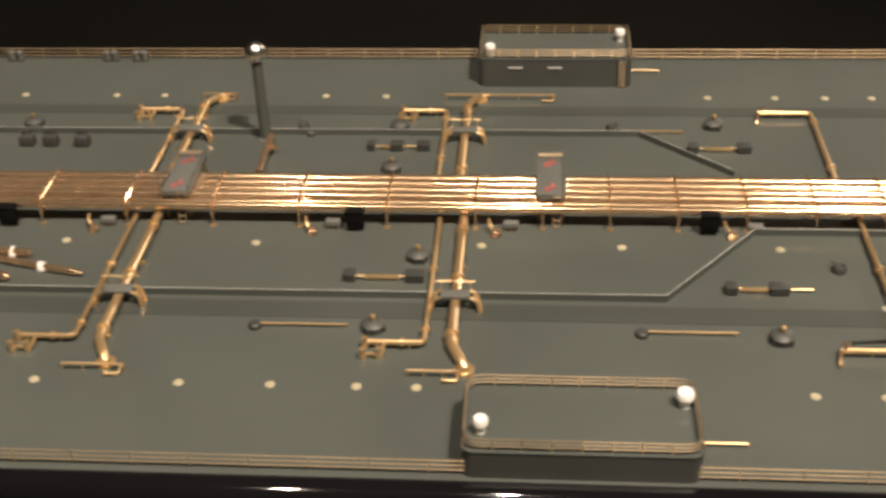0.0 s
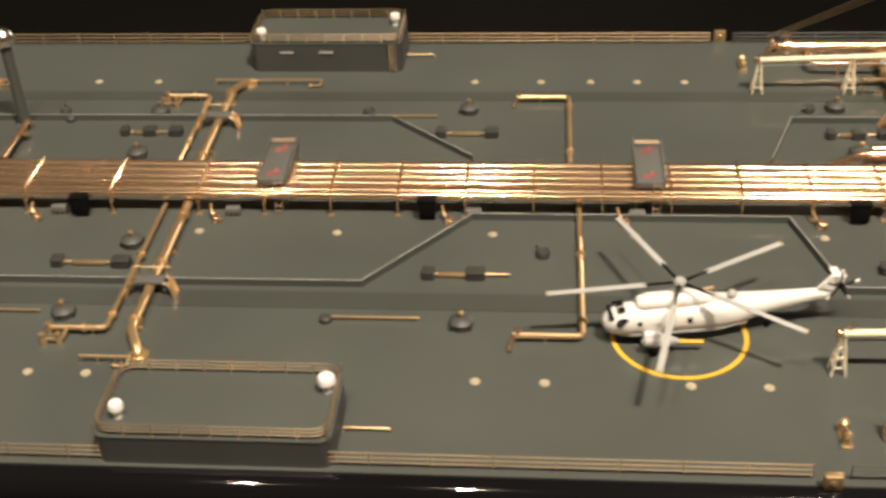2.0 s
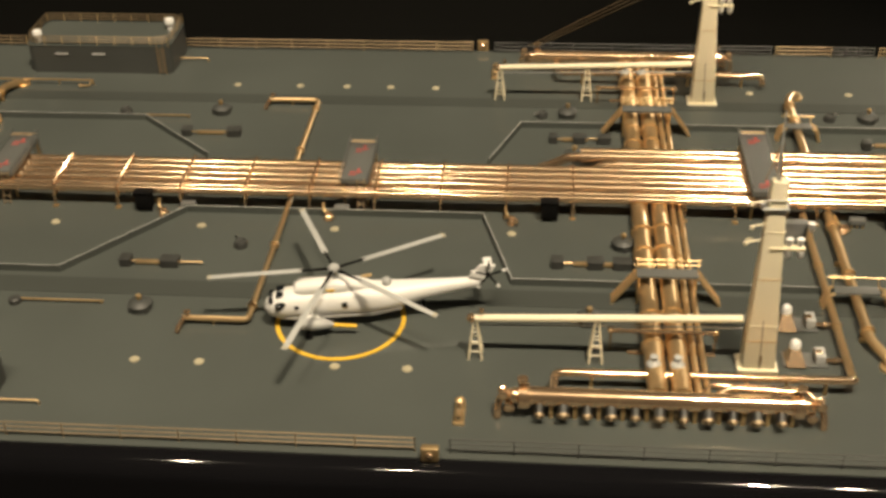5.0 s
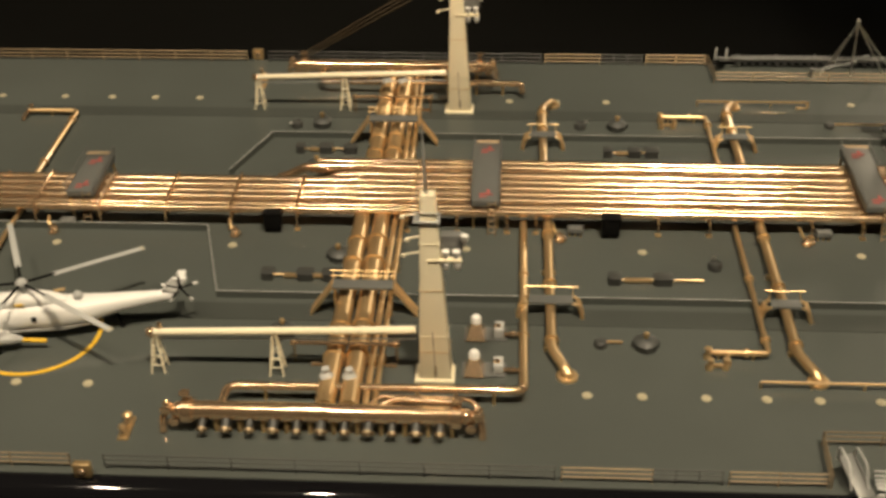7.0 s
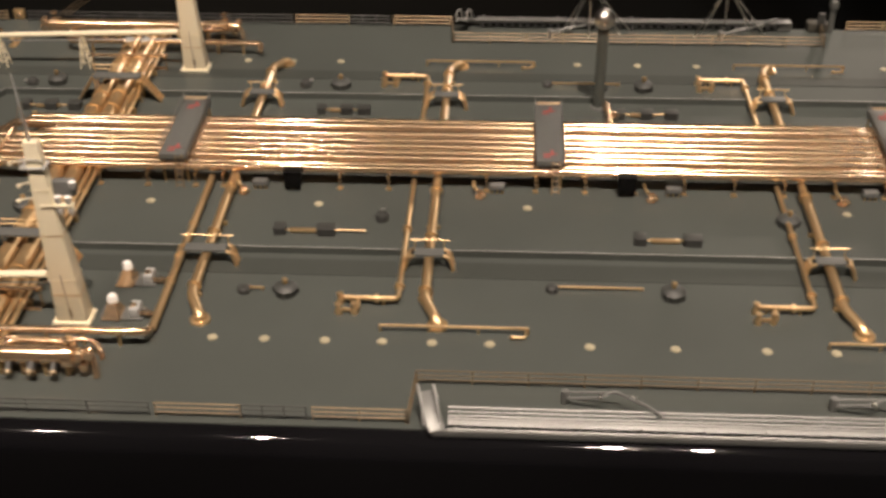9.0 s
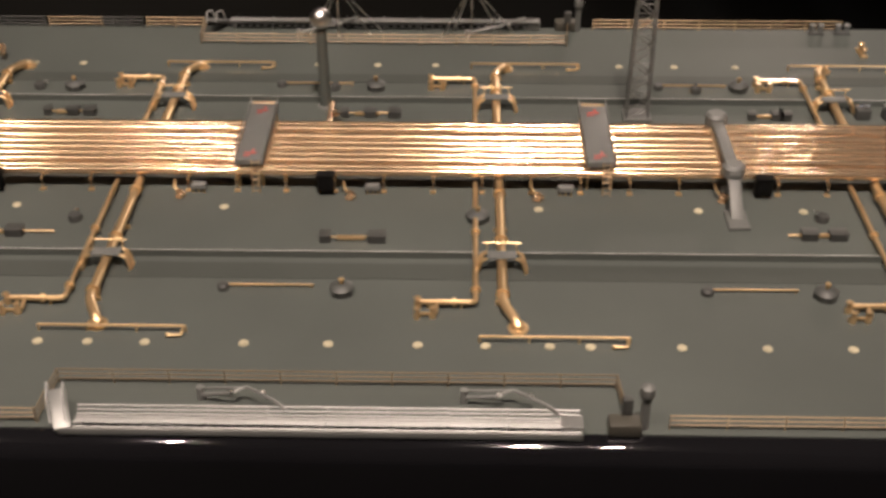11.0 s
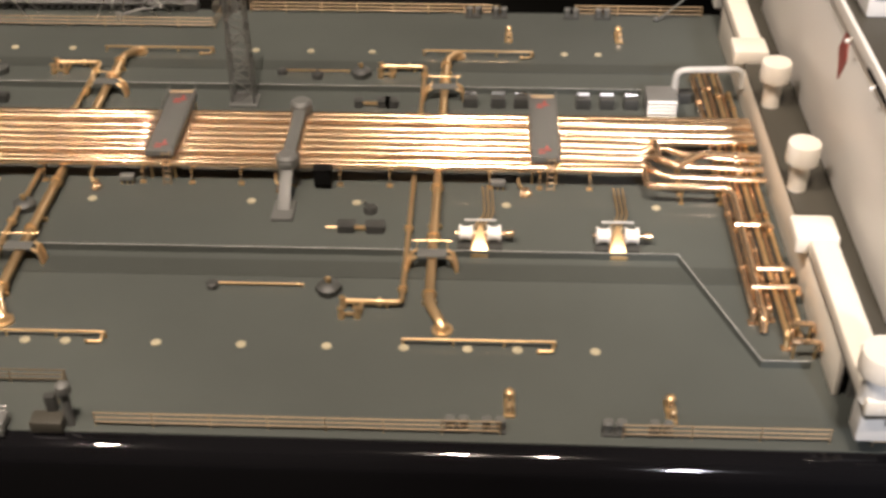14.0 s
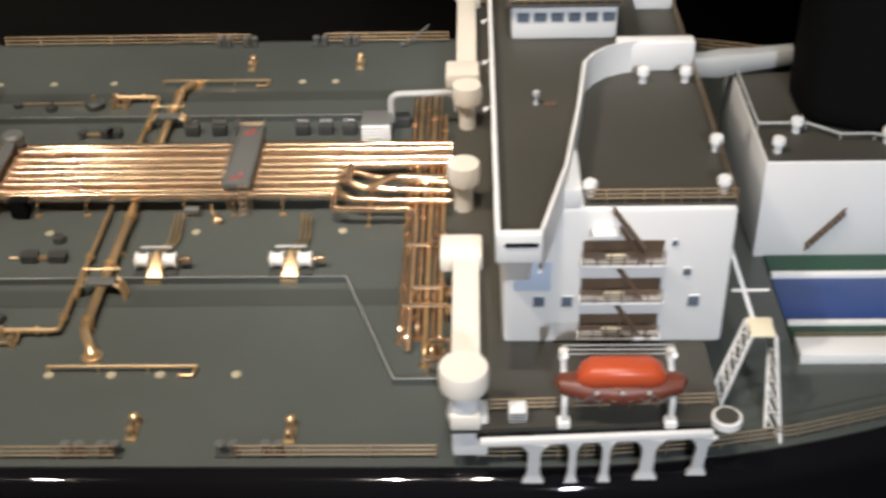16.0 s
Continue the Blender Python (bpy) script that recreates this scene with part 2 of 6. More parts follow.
# ---- long low coamings with a pale upper edge ----
def coaming(points, label):
    ob = thing("coaming", label, "coaming", (*points[0], 0))
    x0, y0 = points[0]
    bm, top = B(), B()
    for (ax, ay), (bx, by) in zip(points, points[1:]):
        d = Vector((bx - ax, by - ay, 0))
        t = Matrix.Rotation(math.atan2(d.y, d.x), 4, "Z")
        c = Vector(((ax + bx) / 2 - x0, (ay + by) / 2 - y0, 0))
        box(bm, c + Vector((0, 0, 0.0036)), (d.length + 0.0008, 0.0010, 0.0072), 0, t)
        box(top, c + Vector((0, 0, 0.0073)), (d.length + 0.0004, 0.0007, 0.0002), 0, t)
    part("plate", bm, DECK, ob)
    part("upper_edge", top, PALEGREY, ob, "thin pale grey upper edge")


coaming([(1.0, -0.137), (2.228, -0.135), (2.318, -0.0275), (2.607, -0.0275), (2.638, -0.1345), (4.055, -0.133), (4.104, -0.270), (4.142, -0.270)],
        "low grey coaming with pale top edge, stepped beside the helicopter")
coaming([(1.0, 0.1595), (2.222, 0.1610), (2.312, 0.0790)], "low grey deck coaming with pale top edge")
coaming([(2.607, 0.0775), (2.638, 0.1605), (4.05, 0.1605)], "low grey deck coaming with pale top edge")

# ---- deck plates: pale tank-cleaning covers ----
bm = B()
lathe(bm, [(0.0041, 0), (0.0041, 0.0008), (0.0036, 0.0012), (0.0016, 0.0012), (0.0013, 0.0018), (0.0002, 0.0019)], seg=14)
COVER = mesh_of(bm, "deck_cover", IVORY)


def cover(x, y):
    ob = new("deck_cover", COVER)
    ob.location = (x, y, 0)
    tagged(ob, "small round ivory tank-cleaning cover set in the deck", "deck cover", "tank-cleaning covers")


for x in (1.708, 1.828, 1.903, 1.973, 2.021, 2.333, 2.387, 2.499, 2.558, 2.958, 3.001, 3.051, 3.098, 3.139, 3.186, 3.267, 3.336,
          3.409, 3.464, 3.516, 3.549, 3.623, 3.692, 3.761, 3.823, 3.874, 3.914, 3.976):
    cover(x, -0.256)
for x in (1.517, 1.626, 1.683, 1.872, 1.942, 2.305, 2.379, 2.434, 2.485, 2.537, 2.893, 2.946, 3.002, 3.275, 3.344, 3.411, 3.622, 3.685, 3.755, 3.973, 4.011):
    cover(x, 0.252)
for x in (1.667, 1.851, 2.064, 2.194, 2.338, 2.467, 2.635, 2.855, 3.018, 3.217, 3.516, 3.667, 3.766, 3.906, 4.045):
    cover(x, -0.052)


# ---- the central pipe rack ----
PZ = 0.019
near_ys = [-0.017, -0.009, 0.003, 0.014, 0.025, 0.0365, 0.048, 0.064, 0.075]
for k, y in enumerate(near_ys):
    r = (0.0040, 0.0037, 0.0050, 0.0046, 0.0054, 0.0048, 0.0060, 0.0060, 0.0042)[k]
    x0 = 0.98 if k < 6 else (2.735 if k == 6 else 2.70)
    x1 = 4.035 if k < 5 else 4.148
    ob = thing("cargo_pipe", "long polished brass cargo pipe of the central rack", "pipe", (x0, y, PZ), "central rack pipes")
    bm = B()
    rod(bm, (0, 0, 0), (x1 - x0, 0, 0), r, seg=14)
    part("pipe", bm, BRASS, ob)
    bm = B()
    rod(bm, (-0.0012, 0, 0), (0.0012, 0, 0), r * 1.22, seg=12)
    me = mesh_of(bm, "flange", BRASS)
    for i in range(int((x1 - x0) / 0.148)):
        part("flange", me, BRASS, ob, at=(0.07 + 0.148 * i + 0.011 * ((k * 5) % 4), 0, 0))
# elbows where the added pipes turn down beside the manifold
for y, x in ((near_ys[6], 2.735), (near_ys[7], 2.70)):
    bm = B()
    tube(bm, [(x + 0.004, y, PZ), (x - 0.012, y, PZ), (x - 0.028, y + 0.004, 0.008), (x - 0.040, y + 0.006, 0.003)], 0.0046, 0.008, 12)
    rod(bm, (x - 0.030, y + 0.004, 0.0), (x - 0.030, y + 0.004, 0.008), 0.006)
    solid("pipe_elbow", bm, BRASS, "brass pipe elbow turning down to the deck", "pipe elbow", group="central rack pipes")

# trestles that carry the rack
def trestle(w0, w1, top):
    ob = thing("pipe_trestle", "slender brass trestle carrying the central pipes", "trestle", (0, 0, 0), "pipe trestles")
    bm = B()
    tube(bm, [(0, w0, 0), (0, w0, top), (0, w1, top), (0, w1, 0)], 0.0009, 0.004, 6)
    part("hoop", bm, BRASS, ob)
    bm = B()
    rod(bm, (0, w0, PZ - 0.0068), (0, w1, PZ - 0.0068), 0.0012, seg=6)
    part("bearer", bm, OLDBRASS, ob)
    for y in (w0, w1):
        bm = B()
        box(bm, (0, y, 0.0006), (0.005, 0.005, 0.0012))
        part("foot", bm, OLDBRASS, ob)
    return ob


narrow, wide = trestle(-0.0225, 0.043, PZ + 0.0060), trestle(-0.0225, 0.081, PZ - 0.0066)
narrow.location, wide.location = (1.0, 0, 0), (2.92, 0, 0)
x = 1.042
while x < 2.7:
    copy_thing(narrow, pose(x, 0, 0))
    x += 0.0846 if x < 2.0 else 0.0635
x = 2.75
while x < 4.03:
    if abs(x - 2.92) > 0.02:
        copy_thing(wide, pose(x, 0, 0))
    x += 0.0475


# ---- grey crossover gantries over the rack ----
def gantry(x, y0, y1):
    ob = thing("crossover_platform", "grey crossover platform over pipes with red marks and ladders", "platform", (x, 0, 0), "crossover platforms")
    z, w = 0.0322, 0.027
    bm = B()
    box(bm, (0, (y0 + y1) / 2, z - 0.003), (w, y1 - y0, 0.007), 0.0008)
    part("deck_plate", bm, GREY, ob)
    for sx in (-1, 1):
        for y in (y0 + 0.004, y1 - 0.004):
            bm = B()
            rod(bm, (sx * (w / 2 - 0.002), y, 0), (sx * (w / 2 - 0.002), y, z), 0.0011, seg=6)
            part("leg", bm, OLDBRASS, ob)
        bm = B()
        for k in range(2):
            tube(bm, [(sx * w / 2, y0, z), (sx * w / 2, y0, z + 0.004 * (k + 1)), (sx * w / 2, y1, z + 0.004 * (k + 1)), (sx * w / 2, y1, z)], 0.0004, 0.001, 5)
        part("handrail", bm, GREY, ob)
    for y in (y0 + 0.012, y1 - 0.016):
        bm = B()
        box(bm, (0, y, z + 0.0009), (0.012, 0.0018, 0.0008))
        box(bm, (0.002, y + 0.003, z + 0.0009), (0.0025, 0.009, 0.0008))
        box(bm, (-0.003, y - 0.005, z + 0.0009), (0.007, 0.0018, 0.0008))
        part("stencil", bm, FADED, ob, "faded red stencilled mark")
    for y, s in ((y0, -1), (y1, 1)):
        bm = B()
        for sx in (-0.0035, 0.0035):
            rod(bm, (sx + 0.006, y + s * 0.009, 0), (sx + 0.006, y, z), 0.0006, seg=5)
        for k in range(6):
            t = (k + 0.5) / 6
            rod(bm, (0.0025, y + s * 0.009 * (1 - t), z * t), (0.0095, y + s * 0.009 * (1 - t), z * t), 0.0005, seg=5)
        part("ladder", bm, WIRE, ob)
    for k in range(3):
        bm = B()
        rod(bm, (-w / 2 + 0.002, y1 - 0.002 - 0.004 * k, z + 0.0035 + 0.001 * k), (w / 2 - 0.002, y1 - 0.002 - 0.004 * k, z + 0.0035 + 0.001 * k), 0.0005, seg=5)
        part("grab_bar", bm, WIRE, ob)


for x in (1.767, 2.128, 2.482):
    gantry(x, -0.012, 0.062)
for x in (2.872, 3.238, 3.576, 3.942):
    gantry(x, -0.018, 0.096)

# narrow grey bridge across the rack near the aft end
ob = thing("pipe_bridge", "dark grey narrow stepped bridge across the pipes", "bridge", (3.70, 0, 0))
bm = B()
box(bm, (0, 0.02, 0.031), (0.012, 0.12, 0.006), 0.001)
part("walkway", bm, GREY, ob)
for y, s in ((-0.05, -1), (0.085, 1)):
    bm = B()
    box(bm, (0, y, 0.0165), (0.012, 0.05, 0.005), 0.001, Matrix.Rotation(s * -0.62, 4, "X"))
    part("stair", bm, GREY, ob)
for y in (-0.028, 0.072):
    bm = B()
    lathe(bm, [(0.011, 0.027), (0.011, 0.036), (0.008, 0.039)], (0, y, 0), 14)
    part("landing", bm, GREY, ob)
bm = B()
box(bm, (0, -0.07, 0.002), (0.02, 0.03, 0.004), 0.0008)
part("foot_plate", bm, GREY, ob)

# ---- black control boxes, pale boxes and brass valves along the rack ----
proto = thing("control_box", "matt black control box beneath the pipes", "control box", (1.943, -0.026, 0), "black control boxes")
bm = B()
box(bm, (0, 0, 0.012), (0.016, 0.010, 0.017), 0.001)
part("body", bm, SOOT, proto)
bm = B()
box(bm, (0, 0, 0.0215), (0.0175, 0.0115, 0.002), 0.0005)
part("lid", bm, SOOT, proto)
for sx in (-0.006, 0.006):
    bm = B()
    rod(bm, (sx, 0, 0), (sx, 0, 0.004), 0.001, seg=6)
    part("leg", bm, SOOT, proto)
for x in (1.603, 2.276, 2.67, 2.99, 3.312, 3.732):
    copy_thing(proto, pose(x, -0.026, 0))

proto = thing("junction_box", "small pale junction box with brass feet beside the rack", "junction box", (1.701, -0.024, 0), "pale junction boxes")
bm = B()
box(bm, (0, 0, 0.0065), (0.014, 0.007, 0.006), 0.0007)
part("body", bm, ALLOY, proto)
for sx in (-0.005, 0, 0.005):
    bm = B()
    rod(bm, (sx, -0.002, 0), (sx, -0.002, 0.004), 0.0009, seg=6)
    part("foot", bm, OLDBRASS, proto)
for x in (1.921, 2.091, 2.319, 2.47, 2.957, 3.188, 3.357, 3.543, 3.7, 3.898):
    copy_thing(proto, pose(x, -0.024, 0))

proto = thing("brass_valve", "small cast brass valve with handwheel on the deck", "valve", (1.688, -0.034, 0), "rack-side valves")
bm = B()
tube(bm, [(-0.006, 0.012, 0.011), (-0.005, 0.004, 0.009), (0, 0, 0.004)], 0.0014, 0.003, 7)
part("stem_pipe", bm, OLDBRASS, proto)
bm = B()
lathe(bm, [(0.0045, 0), (0.0045, 0.0015), (0.003, 0.002), (0.0035, 0.005), (0.0018, 0.0065)], (0, -0.001, 0), 12)
ball(bm, (0.004, -0.003, 0.004), 0.003)
part("body", bm, BRASS, proto)
bm = B()
lathe(bm, [(0.0034, 0.0068), (0.0036, 0.0076), (0.0030, 0.0080)], (0.0005, -0.001, 0), 12)
part("handwheel", bm, BRASS, proto)
for x in (1.901, 2.076, 2.296, 2.458, 2.634, 2.942, 3.171, 3.335, 3.515, 3.692, 3.923):
    copy_thing(proto, pose(x, -0.034, 0))

# ---- tank hatches: dark domed lids with a brass knob ----
proto = thing("tank_hatch", "dark grey domed tank hatch with small brass vent on top", "hatch", (2.007, -0.075, 0), "tank hatches")
bm = B()
lathe(bm, [(0.0095, 0), (0.0095, 0.005), (0.0103, 0.0052), (0.0103, 0.0068), (0.0075, 0.0092), (0.003, 0.0102), (0.0004, 0.0104)], seg=18)
part("lid", bm, DARKGREY, proto)
bm = B()
lathe(bm, [(0.0016, 0.010), (0.0016, 0.0125), (0.0026, 0.013), (0.0022, 0.0152), (0.0005, 0.016)], seg=10)
part("vent_cap", bm, OLDBRASS, proto)
for k in range(4):
    a = math.pi / 2 * k + 0.5
    bm = B()
    box(bm, (0.0105 * math.cos(a), 0.0105 * math.sin(a), 0.004), (0.0018, 0.0016, 0.006), 0.0003, Matrix.Rotation(a, 4, "Z"))
    part("dog_clip", bm, DARKGREY, proto)
for x, y in ((1.978, -0.181), (2.318, -0.187), (2.705, -0.185), (3.009, -0.193), (3.341, -0.186), (3.755, -0.186), (2.738, -0.07), (3.458, -0.071),
             (1.555, 0.177), (1.966, 0.175), (1.966, 0.085), (2.303, 0.182), (2.688, 0.189), (2.695, 0.094), (3.01, 0.189), (3.346, 0.193), (3.748, 0.195)):
    copy_thing(proto, pose(x, y, 0, 0, 0, (x * 977) % 90))
proto = thing("deck_socket", "small dark round deck socket", "deck socket", (2.384, -0.085, 0), "small deck sockets")
bm = B()
lathe(bm, [(0.0062, 0), (0.0066, 0.004), (0.005, 0.0065), (0.004, 0.0050), (0.0005, 0.005)], seg=14)
part("socket", bm, CHARCOAL, proto)
bm = B()
rod(bm, (-0.004, 0.004, 0.006), (-0.006, 0.007, 0.006), 0.0012, seg=6)
part("pin", bm, SILVER, proto)
for x, y in ((3.081, -0.076), (1.859, 0.176), (2.195, 0.177), (2.66, 0.186), (2.97, 0.19), (3.30, 0.192), (3.70, 0.19), (3.78, -0.066)):
    copy_thing(proto, pose(x, y, 0, 0, 0, (x * 571) % 360))


# ---- low dark lockers joined by brass rods ----
def locker_row(x0, x1, y, dark, label, tail=0.0):
    """dark: (offset, length) of each dark locker; a brass rod runs between them."""
    ob = thing("deck_locker", label, "deck locker", (x0, y, 0), "dark deck lockers")
    for d, n in dark:
        bm = B()
        box(bm, (d, 0, 0.0035), (n, 0.011, 0.007), 0.0008)
        part("locker", bm, CHARCOAL, ob)
        bm = B()
        box(bm, (d, 0, 0.0076), (n + 0.0012, 0.012, 0.0012), 0.0003)
        part("locker_lid", bm, CHARCOAL, ob)
    bm = B()
    box(bm, ((x1 - x0) / 2, 0, 0.0032), ((x1 - x0) * 0.55, 0.0045, 0.003), 0.0008)
    rod(bm, (0, 0, 0.0035), (x1 - x0 + tail, 0.001, 0.0035), 0.0009, seg=6)
    part("brass_bar", bm, SATIN, ob)


for x0, x1, y, tail in ((1.947, 2.007, -0.108, 0), (2.284, 2.326, -0.119, 0.03), (2.988, 3.032, -0.101, 0.036), (3.318, 3.366, -0.106, 0)):
    locker_row(x0, x1, y, ((0.001, 0.010), (x1 - x0, 0.016)), "low dark steel lockers joined by a brass bar on deck", tail)
locker_row(2.678, 2.742, -0.103, ((0.0, 0.010), (0.034, 0.014), (0.058, 0.016)), "row of dark deck lockers with brass bar beside the manifold pipes")
locker_row(3.742, 3.79, -0.096, ((0.019, 0.015), (0.045, 0.016)), "row of dark deck lockers with brass bar on deck")
for x0, x1 in ((1.939, 1.989), (2.672, 2.72), (2.996, 3.036), (3.316, 3.364), (3.75, 3.78)):
    locker_row(x0, x1, 0.13, ((0.001, 0.008), (0.028, 0.013), (x1 - x0 + 0.006, 0.013)), "row of dark deck lockers with short brass bar")
locker_row(2.277, 2.329, 0.13, ((0.0, 0.010), (0.052, 0.014)), "low dark steel lockers joined by a brass bar on deck")
for x in (1.563, 1.589, 1.624, 3.869, 3.898, 3.922, 3.987, 4.012, 4.037):
    ob = thing("deck_chest", "small dark deck chest with bright top bar", "deck chest", (x, 0.134, 0), "dark deck chests")
    bm = B()
    box(bm, (0, 0, 0.006), (0.015, 0.012, 0.012), 0.001)
    part("body", bm, CHARCOAL, ob)
    bm = B()
    rod(bm, (-0.0065, 0.003, 0.0138), (0.0065, 0.003, 0.0138), 0.0019, seg=8)
    part("top_bar", bm, SILVER, ob)

# thin rods lying on short feet
for x0, x1, y in ((1.876, 1.956, -0.181), (2.204, 2.283, -0.183), (2.972, 2.99, -0.192), (3.238, 3.316, -0.181), (3.655, 3.733, -0.182), (1.87, 1.91, 0.16), (3.24, 3.32, 0.199), (3.66, 3.735, 0.199), (2.2, 2.27, 0.166)):
    ob = thing("sounding_rod", "thin brass rod on deck with a dark end cap", "rod", (x0, y, 0), "deck rods")
    bm = B()
    rod(bm, (0.004, 0.002, 0.003), (x1 - x0, 0.002, 0.003), 0.0010, seg=8)
    part("rod", bm, SATIN, ob)
    bm = B()
    lathe(bm, [(0.0055, 0), (0.0055, 0.004), (0.004, 0.0055), (0.0005, 0.0057)], seg=12)
    part("end_cap", bm, CHARCOAL, ob)
    bm = B()
    rod(bm, (x1 - x0 - 0.002, 0.002, 0), (x1 - x0 - 0.002, 0.002, 0.003), 0.0007, seg=5)
    part("foot", bm, OLDBRASS, ob)


# ---- athwartships branch lines ----
def step_platform(ob, y, half, z, s):
    """A small grey plate over the branch line with brass steps at both ends."""
    bm = B()
    box(bm, (0, y, z), (2 * half, 0.011, 0.0022), 0.0005)
    part("step_plate", bm, GREY, ob, "grey step plate over the pipe")
    for sx in (-1, 1):
        bm = B()
        for dy in (-0.005, 0.005):
            tube(bm, [(sx * half, y + dy, z), (sx * (half + 0.006), y + dy - 0.001, z * 0.8), (sx * (half + 0.0085), y + dy - 0.003, 0.0005)], 0.0015, 0.003, 6)
        for k in range(5):
            t = (k + 0.5) / 5
            box(bm, (sx * (half + 0.004 + 0.005 * t), y - 0.003 * t, z * (1 - t)), (0.0032, 0.010, 0.0014))
        part("steps", bm, SATIN, ob)
    bm = B()
    rod(bm, (-half - 0.004, y + 0.009, z + 0.007), (half + 0.004, y + 0.009, z + 0.007), 0.0006, seg=5)
    for sx in (-1, 1):
        rod(bm, (sx * half, y + 0.009, z + 0.007), (sx * half, y + 0.006, z), 0.0005, seg=5)
    part("grab_rail", bm, OLDBRASS, ob)


def flanges(ob, pts, r, axis):
    for p in pts:
        bm = B()
        v = Vector((0.0014, 0, 0)) if axis == "x" else Vector((0, 0.0014, 0))
        rod(bm, Vector(p) - v, Vector(p) + v, r, seg=12)
        part("flange", bm, SATIN, ob)


def branch_line(x, s, y0, thin=True, thin_to="valves", dx=0.0, rail=True, rail_x=(-0.035, 0.087), rail_y=-0.2415):
    """One branch from the rack outboard; s is -1 for the near side, 1 for the far side."""
    ob = thing("branch_line", "brass branch pipes crossing the deck under a stepover plate", "pipework", (x, 0, 0), "branch lines")
    z, r = 0.0085, 0.0043
    yo = 0.2085 if s < 0 else 0.218
    bm = B()
    tube(bm, [(dx, s * y0, z), (0, s * yo, z), (0.010, s * (yo + 0.021), 0.006), (0.013, s * (yo + 0.026), 0.002)], r, 0.006, 12)
    part("main_pipe", bm, SATIN, ob)
    bm = B()
    lathe(bm, [(0.0088, 0), (0.0088, 0.0018), (0.0055, 0.0024), (0.005, 0.006)], (0.012, s * (yo + 0.025), 0), 16)
    part("base_flange", bm, SATIN, ob)
    flanges(ob, [(dx * 0.4, s * (y0 + 0.10), z), (0, s * (yo - 0.012), z), (dx * 0.8, s * (y0 + 0.022), z)], r * 1.4, "y")
    for yy in (0.09, 0.2):
        bm = B()
        box(bm, (0, s * yy, 0.002), (0.012, 0.003, 0.004), 0.0004)
        part("saddle", bm, OLDBRASS, ob)
    if thin:
        tx = -0.023
        bm = B()
        if thin_to == "valves":
            tube(bm, [(tx, s * y0, 0.0065), (tx, s * 0.206, 0.0065), (tx - 0.05, s * 0.206, 0.0065)], 0.0024, 0.005, 9)
        else:
            tube(bm, [(tx, s * y0, 0.0065), (tx, s * 0.255, 0.0065)], 0.0034, 0.005, 9)
        part("thin_pipe", bm, SATIN, ob)
        flanges(ob, [(tx, s * 0.10, 0.0065), (tx, s * 0.188, 0.0065)], 0.0042, "y")
        if thin_to == "valves":
            flanges(ob, [(tx - 0.018, s * 0.206, 0.0065)], 0.004, "x")
            bm = B()
            yy = s * 0.206
            tube(bm, [(tx - 0.033, yy, 0.0065), (tx - 0.033, yy - 0.013, 0.004), (tx - 0.05, yy - 0.013, 0.004)], 0.0016, 0.003, 7)
            part("valve_loop", bm, SATIN, ob)
            for vx, vy in ((tx - 0.049, yy), (tx - 0.036, yy - 0.013), (tx - 0.049, yy - 0.014)):
                bm = B()
                lathe(bm, [(0.0028, 0), (0.0032, 0.004), (0.0022, 0.006), (0.0012, 0.009), (0.0030, 0.0095), (0.0030, 0.0108), (0.0006, 0.011)], (vx, vy, 0), 10)
                part("valve", bm, SATIN, ob)
            for fx in (tx - 0.012, tx - 0.04):
                bm = B()
                rod(bm, (fx, yy, 0), (fx, yy, 0.006), 0.001, seg=6)
                part("foot", bm, OLDBRASS, ob)
    step_platform(ob, s * 0.148, 0.013 if not (thin and thin_to != "valves") else 0.019, 0.0145, s)
    if rail:
        a, b = rail_x
        yy = rail_y
        bm = B()
        rod(bm, (a, yy, 0.006), (b, yy, 0.006), 0.0012, seg=8)
        part("outer_rod", bm, SATIN, ob)
        for k in range(4):
            bm = B()
            rod(bm, (a + (b - a) * k / 3, yy, 0), (a + (b - a) * k / 3, yy, 0.006), 0.0009, seg=5)
            part("rod_foot", bm, OLDBRASS, ob)
        bm = B()
        tube(bm, [(b - 0.002, yy, 0.005), (b - 0.002, yy - 0.008, 0.003), (b - 0.012, yy - 0.008, 0.003)], 0.0011, 0.002, 6)
        ball(bm, (b - 0.013, yy - 0.008, 0.003), 0.002, u=8, v=6)
        part("rod_tap", bm, OLDBRASS, ob)


branch_line(2.046, -1, 0.015, rail_x=(-0.034, 0.009))
branch_line(2.038, 1, 0.05, rail_x=(-0.027, 0.096), rail_y=0.246)
for x, a, y in ((3.130, -0.035, -0.2415), (3.479, -0.020, -0.251), (3.841, -0.019, -0.252)):
    branch_line(x, -1, 0.015, rail_x=(a, a + 0.122), rail_y=y)
    branch_line(x, 1, 0.07, rail_x=(-0.027, 0.096), rail_y=0.246)
branch_line(1.749, -1, 0.015, rail_x=(-0.022, 0.03))
branch_line(1.741, 1, 0.05, rail_x=(-0.01, 0.03), rail_y=0.246)
branch_line(2.931, -1, 0.015, thin_to="long", rail=False)
branch_line(2.929, 1, 0.07, thin=False, rail=False)
